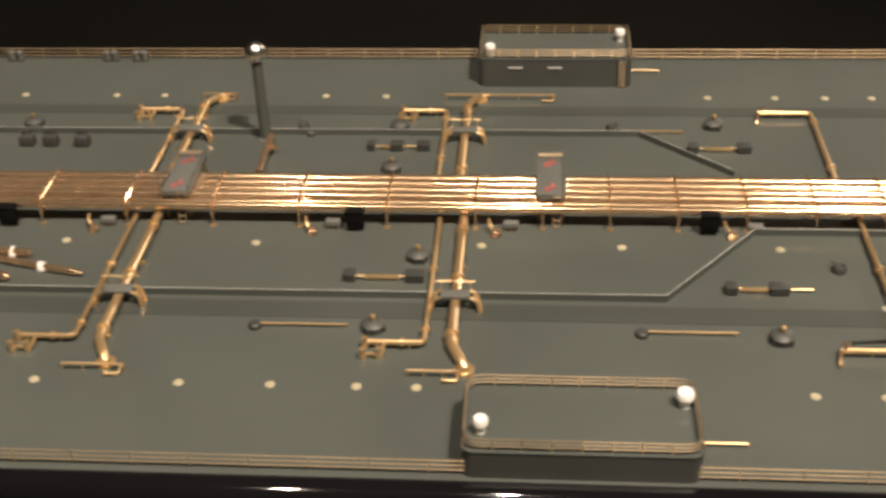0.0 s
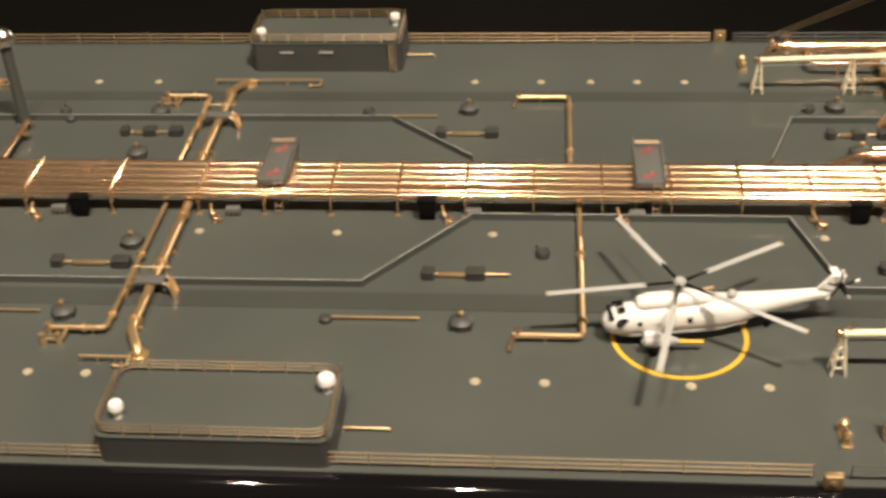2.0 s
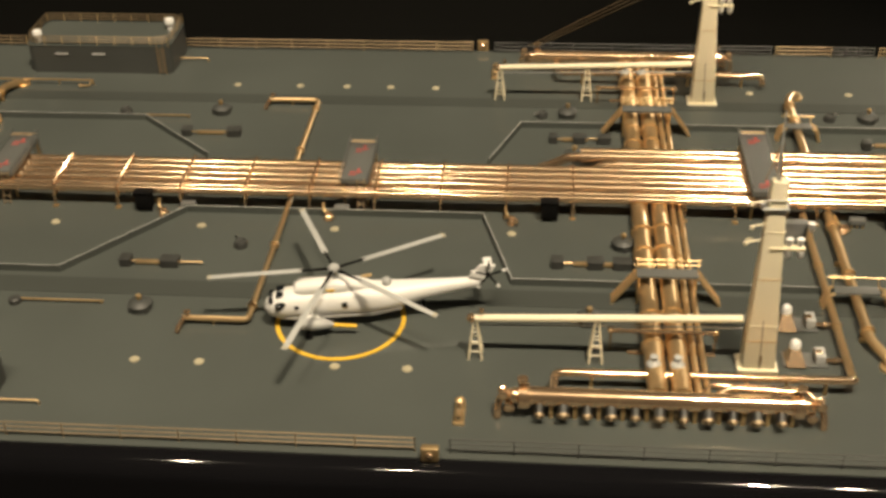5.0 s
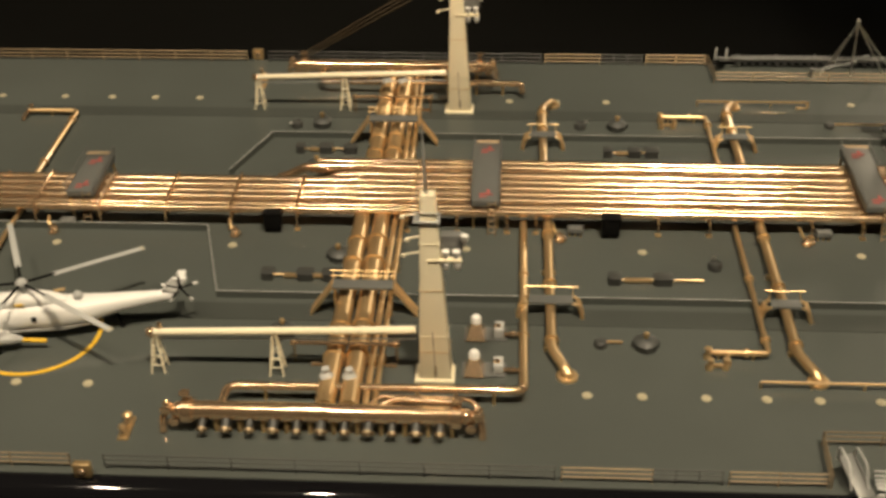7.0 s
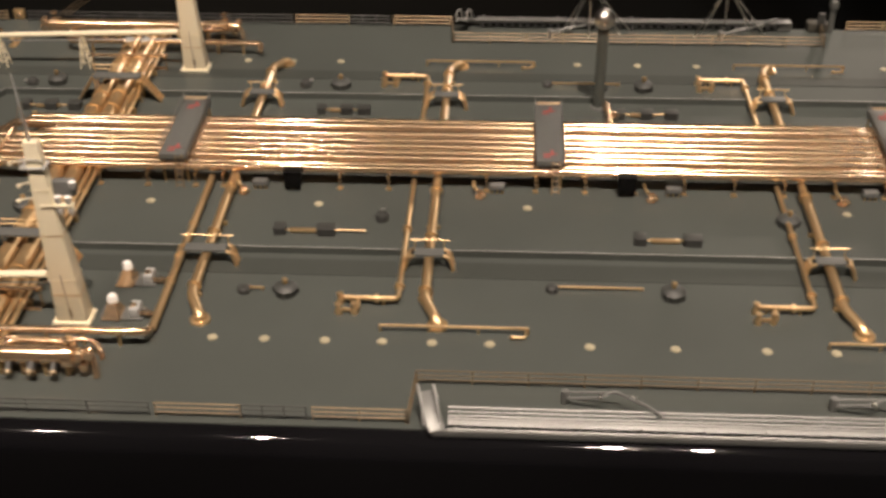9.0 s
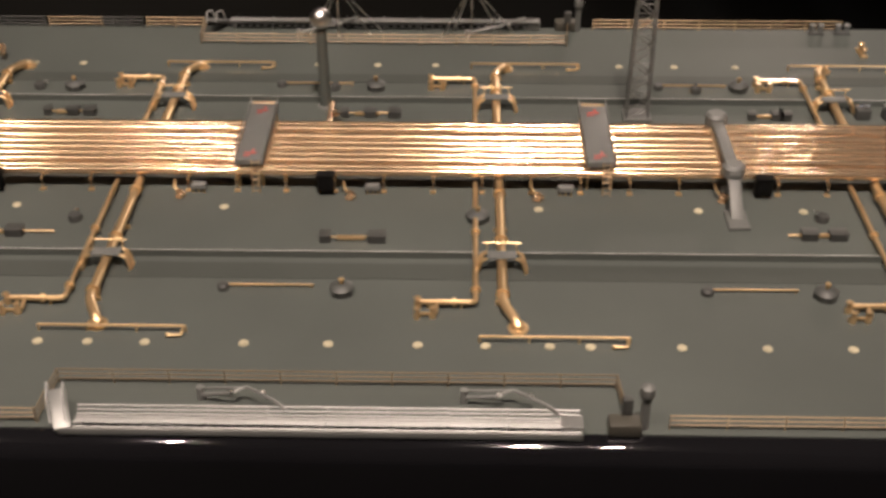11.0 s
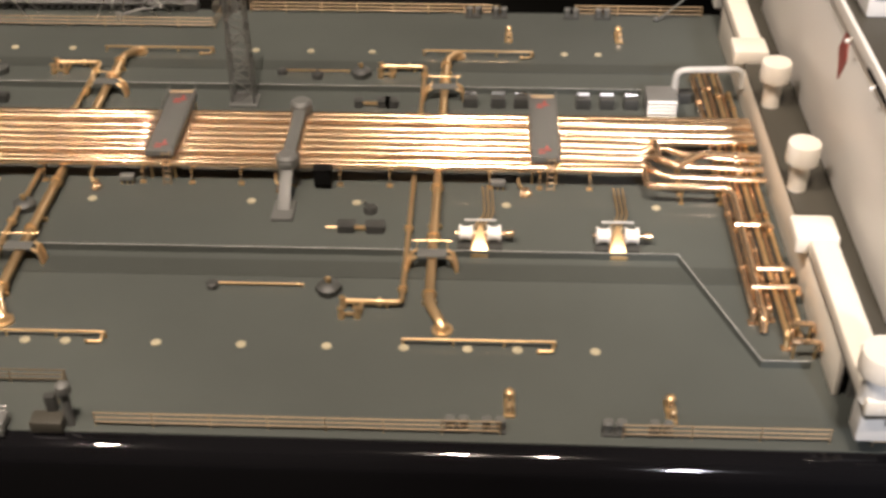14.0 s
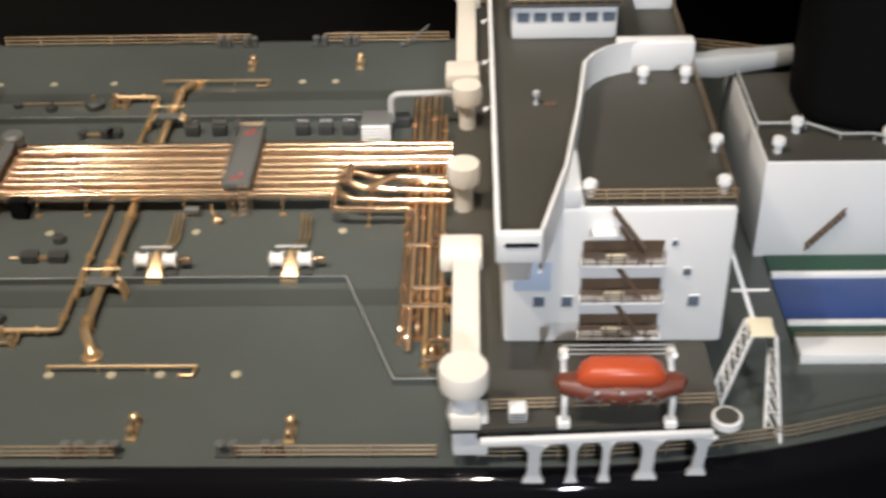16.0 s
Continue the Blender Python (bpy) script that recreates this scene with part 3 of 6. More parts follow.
# the single thin line under the helicopter's nose
for s in (-1, 1):
    ob = thing("branch_line", "single thin brass pipe crossing the deck to a low valve", "pipework", (2.417 if s < 0 else 2.409, 0, 0), "branch lines")
    bm = B()
    tube(bm, [(0, 0.02 if s < 0 else 0.05, 0.006), (0, s * 0.205, 0.006), (-0.056, s * 0.205, 0.006)], 0.0025, 0.005, 9)
    part("thin_pipe", bm, SATIN, ob)
    flanges(ob, [(0, s * 0.09, 0.006), (0, s * 0.185, 0.006)], 0.0042, "y")
    bm = B()
    tube(bm, [(-0.055, s * 0.205, 0.006), (-0.058, s * 0.205 - 0.012, 0.004), (-0.058, s * 0.205 - 0.015, 0.001)], 0.0022, 0.004, 8)
    lathe(bm, [(0.002, 0.006), (0.0014, 0.011), (0.003, 0.0115), (0.003, 0.0128), (0.0006, 0.013)], (-0.052, s * 0.205, 0), 10)
    part("valve", bm, BRASS, ob)
    bm = B()
    rod(bm, (-0.03, s * 0.205, 0), (-0.03, s * 0.205, 0.006), 0.001, seg=6)
    part("foot", bm, OLDBRASS, ob)


def rounded(lx, ly, r, n=5):
    """A flat outline with round corners, centred."""
    out = []
    for cx, cy, a0 in ((1, 1, 0), (-1, 1, 90), (-1, -1, 180), (1, -1, 270)):
        for k in range(n + 1):
            a = radians(a0 + 90 * k / n)
            out.append((cx * (lx / 2 - r) + r * math.cos(a), cy * (ly / 2 - r) + r * math.sin(a)))
    return out


# ---- the two low deckhouses with rails and white mushroom vents ----
def deckhouse(s):
    x0, x1, y0, y1, h = (2.062, 2.236, 0.279, 0.354, 0.0245) if s < 0 else (2.047, 2.221, 0.278, 0.350, 0.034)
    ob = thing("deckhouse", "low dark grey deckhouse with brass rails round its roof", "deckhouse", ((x0 + x1) / 2, s * (y0 + y1) / 2, 0), "low deckhouses")
    lx, ly = x1 - x0, y1 - y0
    bm = B()
    prism(bm, rounded(lx, ly, 0.009), 0, h)
    part("wall", bm, DARKGREY, ob)
    bm = B()
    prism(bm, rounded(lx + 0.001, ly + 0.001, 0.0095), h, h + 0.0014)
    part("roof", bm, DECK, ob)
    a, b = lx / 2 - 0.002, ly / 2 - 0.002
    for k in range(3):
        bm = B()
        z = h + 0.0014 + 0.0034 * (k + 1)
        tube(bm, [(0, -b, z), (a, -b, z), (a, b, z), (-a, b, z), (-a, -b, z), (0.0001, -b, z)], 0.0006, 0.012, 5)
        part("roof_rail", bm, WIRE, ob)
    bm = B()
    rod(bm, (0, 0, 0), (0, 0, 0.012), 0.0005, seg=5)
    me = mesh_of(bm, "rail_post", OLDBRASS)
    for k in range(9):
        for y in (-b, b):
            part("rail_post", me, OLDBRASS, ob, at=(-a + 2 * a * k / 8, y, h))
    for k in (1, 2):
        for x in (-a, a):
            part("rail_post", me, OLDBRASS, ob, at=(x, -b + 2 * b * k / 3, h))
    if s > 0:
        bm = B()
        for sx in (-0.004, 0.004):
            rod(bm, (lx / 2 - 0.011 + sx, -ly / 2 - 0.002, 0), (lx / 2 - 0.011 + sx, -ly / 2 - 0.002, h + 0.01), 0.0006, seg=5)
        for k in range(8):
            rod(bm, (lx / 2 - 0.015, -ly / 2 - 0.002, 0.004 * k + 0.004), (lx / 2 - 0.007, -ly / 2 - 0.002, 0.004 * k + 0.004), 0.0005, seg=5)
        part("ladder", bm, WIRE, ob)
        for k in range(2):
            bm = B()
            box(bm, (-0.045 + 0.045 * k, -ly / 2 - 0.0006, h * 0.72), (0.016, 0.0016, 0.0016))
            part("wall_bracket", bm, PALEGREY, ob)
    return ob


for s in (-1, 1):
    deckhouse(s)
    ob = thing("foot_rail", "thin brass rod on deck beside the deckhouse", "rod", (2.238 if s < 0 else 2.219, s * 0.315, 0), "deck rods")
    bm = B()
    tube(bm, [(0, 0, 0.0), (0, 0, 0.004), (0.036, 0, 0.004), (0.036, 0, 0)], 0.0008, 0.002, 6)
    part("rod", bm, OLDBRASS, ob)


def mushroom_vent(x, y, z, r, h, group="white mushroom vents", mat=None):
    ob = thing("mushroom_vent", "white enamelled mushroom ventilator", "ventilator", (x, y, z), group)
    bm = B()
    lathe(bm, [(r * 0.62, 0), (r * 0.62, h * 0.6)], seg=16)
    part("stem", bm, mat or WHITE, ob)
    bm = B()
    lathe(bm, [(r * 0.7, h * 0.52), (r, h * 0.58), (r, h * 0.88), (r * 0.85, h), (r * 0.01, h * 1.02)], seg=18)
    part("cap", bm, mat or WHITE, ob)


for x, y in ((2.076, -0.333), (2.226, -0.299), (2.060, 0.287), (2.209, 0.328)):
    mushroom_vent(x, y, 0.0259 if y < 0 else 0.0354, 0.0068 if x > 2.1 and y < 0 else 0.0056, 0.014)


# ---- the helicopter on its circle ----
bm = B()
n = 64
inner = [[], [], [], []]
for k in range(n):
    a = 2 * math.pi * k / n
    for ring, (r, z) in zip(inner, ((0.0520, 0.0), (0.0520, 0.0007), (0.0556, 0.0007), (0.0556, 0.0))):
        ring.append(bm.verts.new((r * math.cos(a), r * math.sin(a), z)))
for p, q in zip(inner, inner[1:]):
    for k in range(n):
        bm.faces.new((p[k], p[(k + 1) % n], q[(k + 1) % n], q[k]))
solid("landing_circle", bm, YELLOW, "yellow painted landing circle on the deck", "deck marking", at=(2.4946, -0.193, 0))

heli = thing("helicopter", "white model helicopter with five grey rotor blades on deck", "helicopter", (2.492, -0.192, 0), rz=9)


def loft(bm, secs, seg=16, power=2.6):
    rings = []
    for x, y, z, hw, hh in secs:
        ring = []
        for k in range(seg):
            a = 2 * math.pi * k / seg
            c, s = math.cos(a), math.sin(a)
            ring.append(bm.verts.new((x, y + hw * math.copysign(abs(c) ** (2 / power), c), z + hh * math.copysign(abs(s) ** (2 / power), s))))
        rings.append(ring)
    for p, q in zip(rings, rings[1:]):
        for k in range(seg):
            bm.faces.new((p[k], p[(k + 1) % seg], q[(k + 1) % seg], q[k]))
    bm.faces.new(rings[0][::-1])
    bm.faces.new(rings[-1])


bm = B()
loft(bm, [(-0.0605, 0, 0.0185, 0.002, 0.002), (-0.0585, 0, 0.0187, 0.0065, 0.006), (-0.053, 0, 0.0195, 0.0105, 0.0092), (-0.045, 0, 0.0207, 0.0128, 0.0115),
          (-0.034, 0, 0.0215, 0.0137, 0.0127), (0.03, 0, 0.0215, 0.0137, 0.0127), (0.048, 0, 0.0225, 0.0122, 0.0113), (0.072, 0, 0.0262, 0.0083, 0.0078),
          (0.100, 0, 0.0288, 0.0052, 0.0056), (0.120, 0, 0.0305, 0.0036, 0.0042), (0.124, 0, 0.031, 0.002, 0.003)])
part("fuselage", bm, WHITE, heli)
bm = B()
loft(bm, [(-0.058, 0, 0.0128, 0.005, 0.002), (-0.045, 0, 0.0122, 0.0110, 0.0036), (-0.034, 0, 0.0120, 0.0126, 0.004), (0.03, 0, 0.0120, 0.0126, 0.004), (0.055, 0, 0.0140, 0.0095, 0.003)], 12)
part("grey_belly", bm, PALEGREY, heli, "pale grey lower hull")
bm = B()
loft(bm, [(-0.034, 0, 0.035, 0.006, 0.004), (-0.030, 0, 0.036, 0.0085, 0.0062), (0.004, 0, 0.0365, 0.0085, 0.0068), (0.02, 0, 0.0355, 0.007, 0.005), (0.034, 0, 0.033, 0.004, 0.003)], 14)
part("engine_cowling", bm, WHITE, heli)
for y, sx, z, w, h in ((-1, -0.049, 0.0245, 0.007, 0.006), (1, -0.049, 0.0245, 0.007, 0.006)):
    bm = B()
    box(bm, (sx + 0.0025, y * 0.0114, z + 0.0004), (w * 1.25, 0.0046, h * 1.1), 0.0012, Matrix.Rotation(y * -0.45, 4, "Z") @ Matrix.Rotation(y * -0.35, 4, "X"))
    part("cockpit_side_window", bm, GLASS, heli, "dark cockpit glass")
for y in (-0.0045, 0.0045):
    bm = B()
    box(bm, (-0.0533, y, 0.0258), (0.0037, 0.0078, 0.0078), 0.001, Matrix.Rotation(-0.55, 4, "Y"))
    part("windscreen", bm, GLASS, heli, "dark cockpit glass")
    bm = B()
    box(bm, (-0.0465, y, 0.0325), (0.006, 0.0062, 0.0018), 0.0006, Matrix.Rotation(-0.12, 4, "Y"))
    part("roof_window", bm, GLASS, heli, "dark cockpit glass")
for x in (-0.033, 0.007):
    for y in (-0.0135, 0.0135):
        bm = B()
        box(bm, (x, y, 0.024), (0.0046 if x > 0 else 0.0036, 0.0016, 0.0046 if x > 0 else 0.003), 0.0004)
        part("cabin_window", bm, GLASS, heli, "square dark cabin window")
for y in (-1, 1):
    bm = B()
    loft(bm, [(-0.033, y * 0.0215, 0.0125, 0.001, 0.001), (-0.0305, y * 0.0215, 0.0127, 0.0044, 0.004), (-0.021, y * 0.0215, 0.0125, 0.0058, 0.005), (-0.010, y * 0.0215, 0.0118, 0.0048, 0.004), (-0.003, y * 0.0215, 0.011, 0.0018, 0.0016)], 12)
    sp = part("sponson", bm, PALEGREY, heli)
    bm = B()
    box(bm, (-0.022, y * 0.0155, 0.0140), (0.014, 0.012, 0.0026), 0.0008)
    part("sponson_strut", bm, WHITE, sp)
    bm = B()
    rod(bm, (-0.024, y * 0.0225, 0.009), (-0.024, y * 0.0245, 0.003), 0.0010, seg=6)
    part("wheel_leg", bm, SOOT, sp)
    bm = B()
    lathe(bm, [(0.0018, -0.0024), (0.0034, -0.0016), (0.0034, 0.0016), (0.0018, 0.0024)], (-0.024, y * 0.0250, 0.0034), 12, "Y")
    part("wheel", bm, SOOT, sp)
bm = B()
rod(bm, (-0.004, -0.0215, 0.0100), (0.016, -0.0235, 0.0090), 0.0018, seg=8)
part("yellow_float", bm, YELLOW, heli, "yellow float tube")
bm = B()
lathe(bm, [(0.0012, -0.0016), (0.0024, -0.001), (0.0024, 0.001), (0.0012, 0.0016)], (0.075, 0, 0.0026), 10, "Y")
rod(bm, (0.075, 0, 0.003), (0.072, 0, 0.02), 0.0009, seg=6)
part("tail_wheel", bm, SOOT, heli)
bm = B()
ball(bm, (0.043, 0, 0.0362), 0.0042)
part("radome", bm, PALEGREY, heli, "small grey radome")
bm = B()
rod(bm, (0.022, 0.009, 0.036), (0.031, 0.010, 0.037), 0.0014, seg=8)
part("exhaust", bm, OLDBRASS, heli)
bm = B()
box(bm, (-0.004, -0.0085, 0.036), (0.007, 0.0014, 0.0022), 0.0004)
part("badge", bm, YELLOW, heli, "small orange badge")
bm = B()
prismpts = [(0.108, 0.030), (0.124, 0.029), (0.1345, 0.046), (0.1225, 0.047)]
va = [bm.verts.new((x, -0.0014, z)) for x, z in prismpts]
vb = [bm.verts.new((x, 0.0014, z)) for x, z in prismpts]
for k in range(4):
    bm.faces.new((va[k], va[(k + 1) % 4], vb[(k + 1) % 4], vb[k]))
bm.faces.new(va[::-1])
bm.faces.new(vb)
part("tail_fin", bm, WHITE, heli)
bm = B()
box(bm, (0.129, 0.008, 0.0435), (0.007, 0.015, 0.0012), 0.0004)
part("tailplane", bm, WHITE, heli)
rotor = B()
rod(rotor, (0.1285, -0.001, 0.040), (0.1285, -0.006, 0.040), 0.0012, seg=8)
tr = part("tail_rotor_hub", rotor, SOOT, heli)
for k in range(5):
    a = 2 * math.pi * k / 5 + 0.3
    bm = B()
    d = Vector((math.cos(a), 0, math.sin(a)))
    rod(bm, Vector((0.1285, -0.0055, 0.040)) + d * 0.001, Vector((0.1285, -0.0055, 0.040)) + d * 0.012, 0.0009, seg=6)
    part("tail_blade", bm, SOOT, tr)
    bm = B()
    rod(bm, Vector((0.1285, -0.0055, 0.040)) + d * 0.012, Vector((0.1285, -0.0055, 0.040)) + d * 0.0155, 0.0011, seg=6)
    part("tail_blade_tip", bm, WHITE, tr, "white blade tip")
bm = B()
lathe(bm, [(0.0025, 0.042), (0.0025, 0.050), (0.005, 0.0515), (0.005, 0.0535), (0.0034, 0.0555), (0.0003, 0.056)], seg=14)
hub = part("rotor_hub", bm, PALEGREY, heli)
for deg, droop in ((187, 0.004), (257.5, 0.005), (329, 0.005), (34, 0.002), (115, 0.003)):
    a = radians(deg - 9)
    t = Matrix.Rotation(a, 4, "Z") @ Matrix.Rotation(math.atan2(droop, 0.1), 4, "Y")
    bm = B()
    rod(bm, (0.003, 0, 0), (0.029, 0, 0), 0.0013, 0.0009, seg=8)
    bmesh.ops.transform(bm, matrix=Matrix.Translation((0, 0, 0.0525)) @ t, verts=bm.verts)
    part("blade_root", bm, SOOT, heli, "black blade root")
    bm = B()
    box(bm, (0.0660, 0, 0), (0.0790, 0.0052, 0.0009), 0.0003)
    bmesh.ops.transform(bm, matrix=Matrix.Translation((0, 0, 0.0525)) @ t, verts=bm.verts)
    bl = part("rotor_blade", bm, PALEGREY, heli, "pale grey rotor blade")
    bm = B()
    box(bm, (0.1037, 0, 0), (0.0022, 0.0056, 0.0012), 0.0002)
    bmesh.ops.transform(bm, matrix=Matrix.Translation((0, 0, 0.0525)) @ t, verts=bm.verts)
    part("blade_tip", bm, IVORY, bl, "buff blade tip")


# ---- cargo masts with booms ----
def cargo_mast(s):
    y = s * 0.235 if s < 0 else 0.230
    ob = thing("cargo_mast", "tall cream tapered cargo mast with ladder and lamp bracket", "mast", (2.837, y, 0), "cargo masts")
    bm = B()
    za, zb = 0.003, 0.172
    lo = [(-0.0125, -0.009), (0.0135, -0.009), (0.0135, 0.009), (-0.0125, 0.009)]
    hi = [(-0.0085, -0.0045), (0.0025, -0.0045), (0.0025, 0.0045), (-0.0085, 0.0045)]
    a = [bm.verts.new((px, py, za)) for px, py in lo]
    b = [bm.verts.new((px, py, zb)) for px, py in hi]
    for k in range(4):
        bm.faces.new((a[k], a[(k + 1) % 4], b[(k + 1) % 4], b[k]))
    bm.faces.new(a[::-1])
    bm.faces.new(b)
    bmesh.ops.bevel(bm, geom=list(bm.edges), offset=0.0012, segments=2, profile=0.5, affect="EDGES")
    part("tower", bm, CREAM, ob)
    bm = B()
    box(bm, (0, 0, 0.0015), (0.032, 0.022, 0.003), 0.0008)
    part("base_plate", bm, CREAM, ob)
    for z in (0.045, 0.13):
        f = (z - za) / (zb - za)
        w, d, cx = 0.026 + (0.011 - 0.026) * f, 0.018 + (0.009 - 0.018) * f, 0.0005 - 0.0035 * f
        bm = B()
        box(bm, (cx, 0, z), (w + 0.0008, d + 0.0008, 0.0008))
        part("seam_band", bm, CREAM, ob)
    bm = B()
    rod(bm, (0.001, -0.0094, 0.004), (-0.001, -0.0080, 0.05), 0.0004, seg=5)
    box(bm, (0.001, -0.0092, 0.012), (0.002, 0.0016, 0.009), 0.0004)
    part("lead_wire", bm, WIRE, ob)
    bm = B()
    rod(bm, (-0.004, 0, zb), (-0.006, 0, 0.228), 0.0016, 0.0004, seg=8)
    part("topmast", bm, PALEGREY, ob)
    bm = B()
    box(bm, (0.009, -0.004, 0.116), (0.026, 0.006, 0.0022), 0.0004)
    bra = part("lamp_bracket", bm, CREAM, ob)
    for px in (0.010, 0.019):
        bm = B()
        lathe(bm, [(0.0014, -0.006), (0.0028, -0.003), (0.0028, 0), (0.001, 0.0008)], (px, -0.004, 0.113), 10)
        part("lamp", bm, WHITE, bra, "small white lamp")
    bm = B()
    box(bm, (-0.004, 0, 0.150), (0.020, 0.014, 0.0012))
    for px in (-0.013, 0.005):
        rod(bm, (px, -0.006, 0.150), (px, -0.006, 0.158), 0.0004, seg=5)
    rod(bm, (-0.013, -0.006, 0.158), (0.005, -0.006, 0.158), 0.0004, seg=5)
    part("crow_nest", bm, PALEGREY, ob)
    bm = B()
    box(bm, (0.014, 0.004, 0.128), (0.018, 0.008, 0.014), 0.002)
    fb = part("floodlight_box", bm, ALLOY, ob, "dull grey floodlight box")
    for px, pz in ((0.010, 0.119), (0.018, 0.119), (0.024, 0.133)):
        bm = B()
        lathe(bm, [(0.0012, -0.002), (0.0026, 0.001), (0.0030, 0.005), (0.0006, 0.0054)], (px, -0.004, pz), 10)
        part("floodlight", bm, WHITE, fb, "small white floodlight")
    for pz, n in ((0.156, 0.012), (0.136, 0.009), (0.122, 0.012)):
        bm = B()
        rod(bm, (-0.009, -0.003, pz), (-0.010 - n, -0.004, pz - 0.002), 0.0008, seg=6)
        ball(bm, (-0.010 - n, -0.004, pz - 0.003), 0.0019, u=8, v=6)
        part("side_lamp", bm, CREAM, ob, "small lamp on a side arm")
    for px in (-0.006, -0.001):
        bm = B()
        rod(bm, (px * 2.2 - 0.001, -0.003, zb), (-0.0045, 0, 0.205), 0.0004, seg=5)
        part("topmast_stay", bm, WIRE, ob)
    for z in (0.030, 0.088):
        f = (z - za) / (zb - za)
        w, d, cx = 0.026 + (0.011 - 0.026) * f, 0.018 + (0.009 - 0.018) * f, 0.0005 - 0.0035 * f
        bm = B()
        box(bm, (cx, 0, z), (w + 0.0006, d + 0.0006, 0.0006))
        part("seam_band", bm, OLDBRASS, ob, "dull brass band round the tower")
    # boom stowed level on its rests
    bo = thing("cargo_boom", "cream tubular boom stowed level on two rests", "boom", (2.609, y, 0), "cargo booms")
    bm = B()
    rod(bm, (0, 0, 0.038), (0.213, 0, 0.0455), 0.0030, 0.0034, seg=12)
    part("boom_tube", bm, CREAM, bo)
    bm = B()
    rod(bm, (0.004, 0, 0.0318), (0.213, 0, 0.037), 0.0008, seg=6)
    part("wire", bm, PALEGREY, bo)
    bm = B()
    ball(bm, (0, 0, 0.038), 0.0042)
    rod(bm, (0.008, 0, 0.043), (0.008, 0, 0.047), 0.002, seg=8)
    part("boom_head", bm, BRASS, bo)
    for px, top in ((0.003, 0.035), (0.1, 0.038)):
        bm = B()
        for sx in (-1, 1):
            for sy in (-1, 1):
                rod(bm, (px + sx * 0.0055, sy * 0.006, 0), (px + sx * 0.0015, sy * 0.0015, top), 0.0009, seg=6)
        for z in (0.008, 0.017, 0.026):
            f = z / top
            w, d = 0.0055 - 0.004 * f, 0.006 - 0.0045 * f
            for sy in (-1, 1):
                rod(bm, (px - w, sy * d, z), (px + w, sy * d, z), 0.0006, seg=5)
            for sx in (-1, 1):
                rod(bm, (px + sx * w, -d, z), (px + sx * w, d, z), 0.0006, seg=5)
        part("boom_rest", bm, CREAM, bo, "lattice boom rest")


cargo_mast(-1)
cargo_mast(1)
for k in range(3):
    bm = B()
    rod(bm, (2.640 + 0.006 * k, 0.350, 0.010), (2.829, 0.229, 0.168 - 0.006 * k), 0.0005, seg=5)
    solid("stay_wire", bm, WIRE, "thin dark stay wire from deck edge to mast", "wire", group="stay wires")


# ---- cargo manifold, both sides ----
for px, r, nm in ((2.7550, 0.0080, ""), (2.7735, 0.0080, ""), (2.7862, 0.0027, ""), (2.7932, 0.0024, "")):
    ob = thing("manifold_line", "thick brass crossover pipe running across the whole deck" if r > 0.005 else "thin brass crossover pipe running across the deck", "pipe", (px, 0, 0.0105), "manifold crossover lines")
    bm = B()
    tube(bm, [(0, -0.292, 0.002), (0, -0.02, 0), (0, 0.292, 0.002)], r, 0.01, 16)
    part("pipe", bm, SATIN, ob)
    bm = B()
    rod(bm, (0, -0.0015, 0), (0, 0.0015, 0), r * 1.22, seg=16)
    me = mesh_of(bm, "flange", SATIN)
    for yy in (-0.235, -0.195, -0.10, -0.065, 0.10, 0.13, 0.205, 0.245):
        part("flange", me, BRASS, ob, at=(0, yy + (px * 331 % 0.01), 0.0005))
    for yy in (-0.22, -0.09, 0.12, 0.21):
        bm = B()
        box(bm, (0, yy, -0.007), (r * 2.2, 0.004, 0.007), 0.0005)
        part("saddle", bm, OLDBRASS, ob)
    if r > 0.005:
        for s in (-1, 1):
            bm = B()
            lathe(bm, [(0.005, 0), (0.0058, 0.004), (0.004, 0.007), (0.0015, 0.008), (0.0013, 0.010), (0.0034, 0.0104), (0.0034, 0.0114), (0.001, 0.0116)], (-0.002, s * 0.262, 0.005), 12)
            part("gate_valve", bm, PALEGREY, ob, "grey gate valve with handwheel")


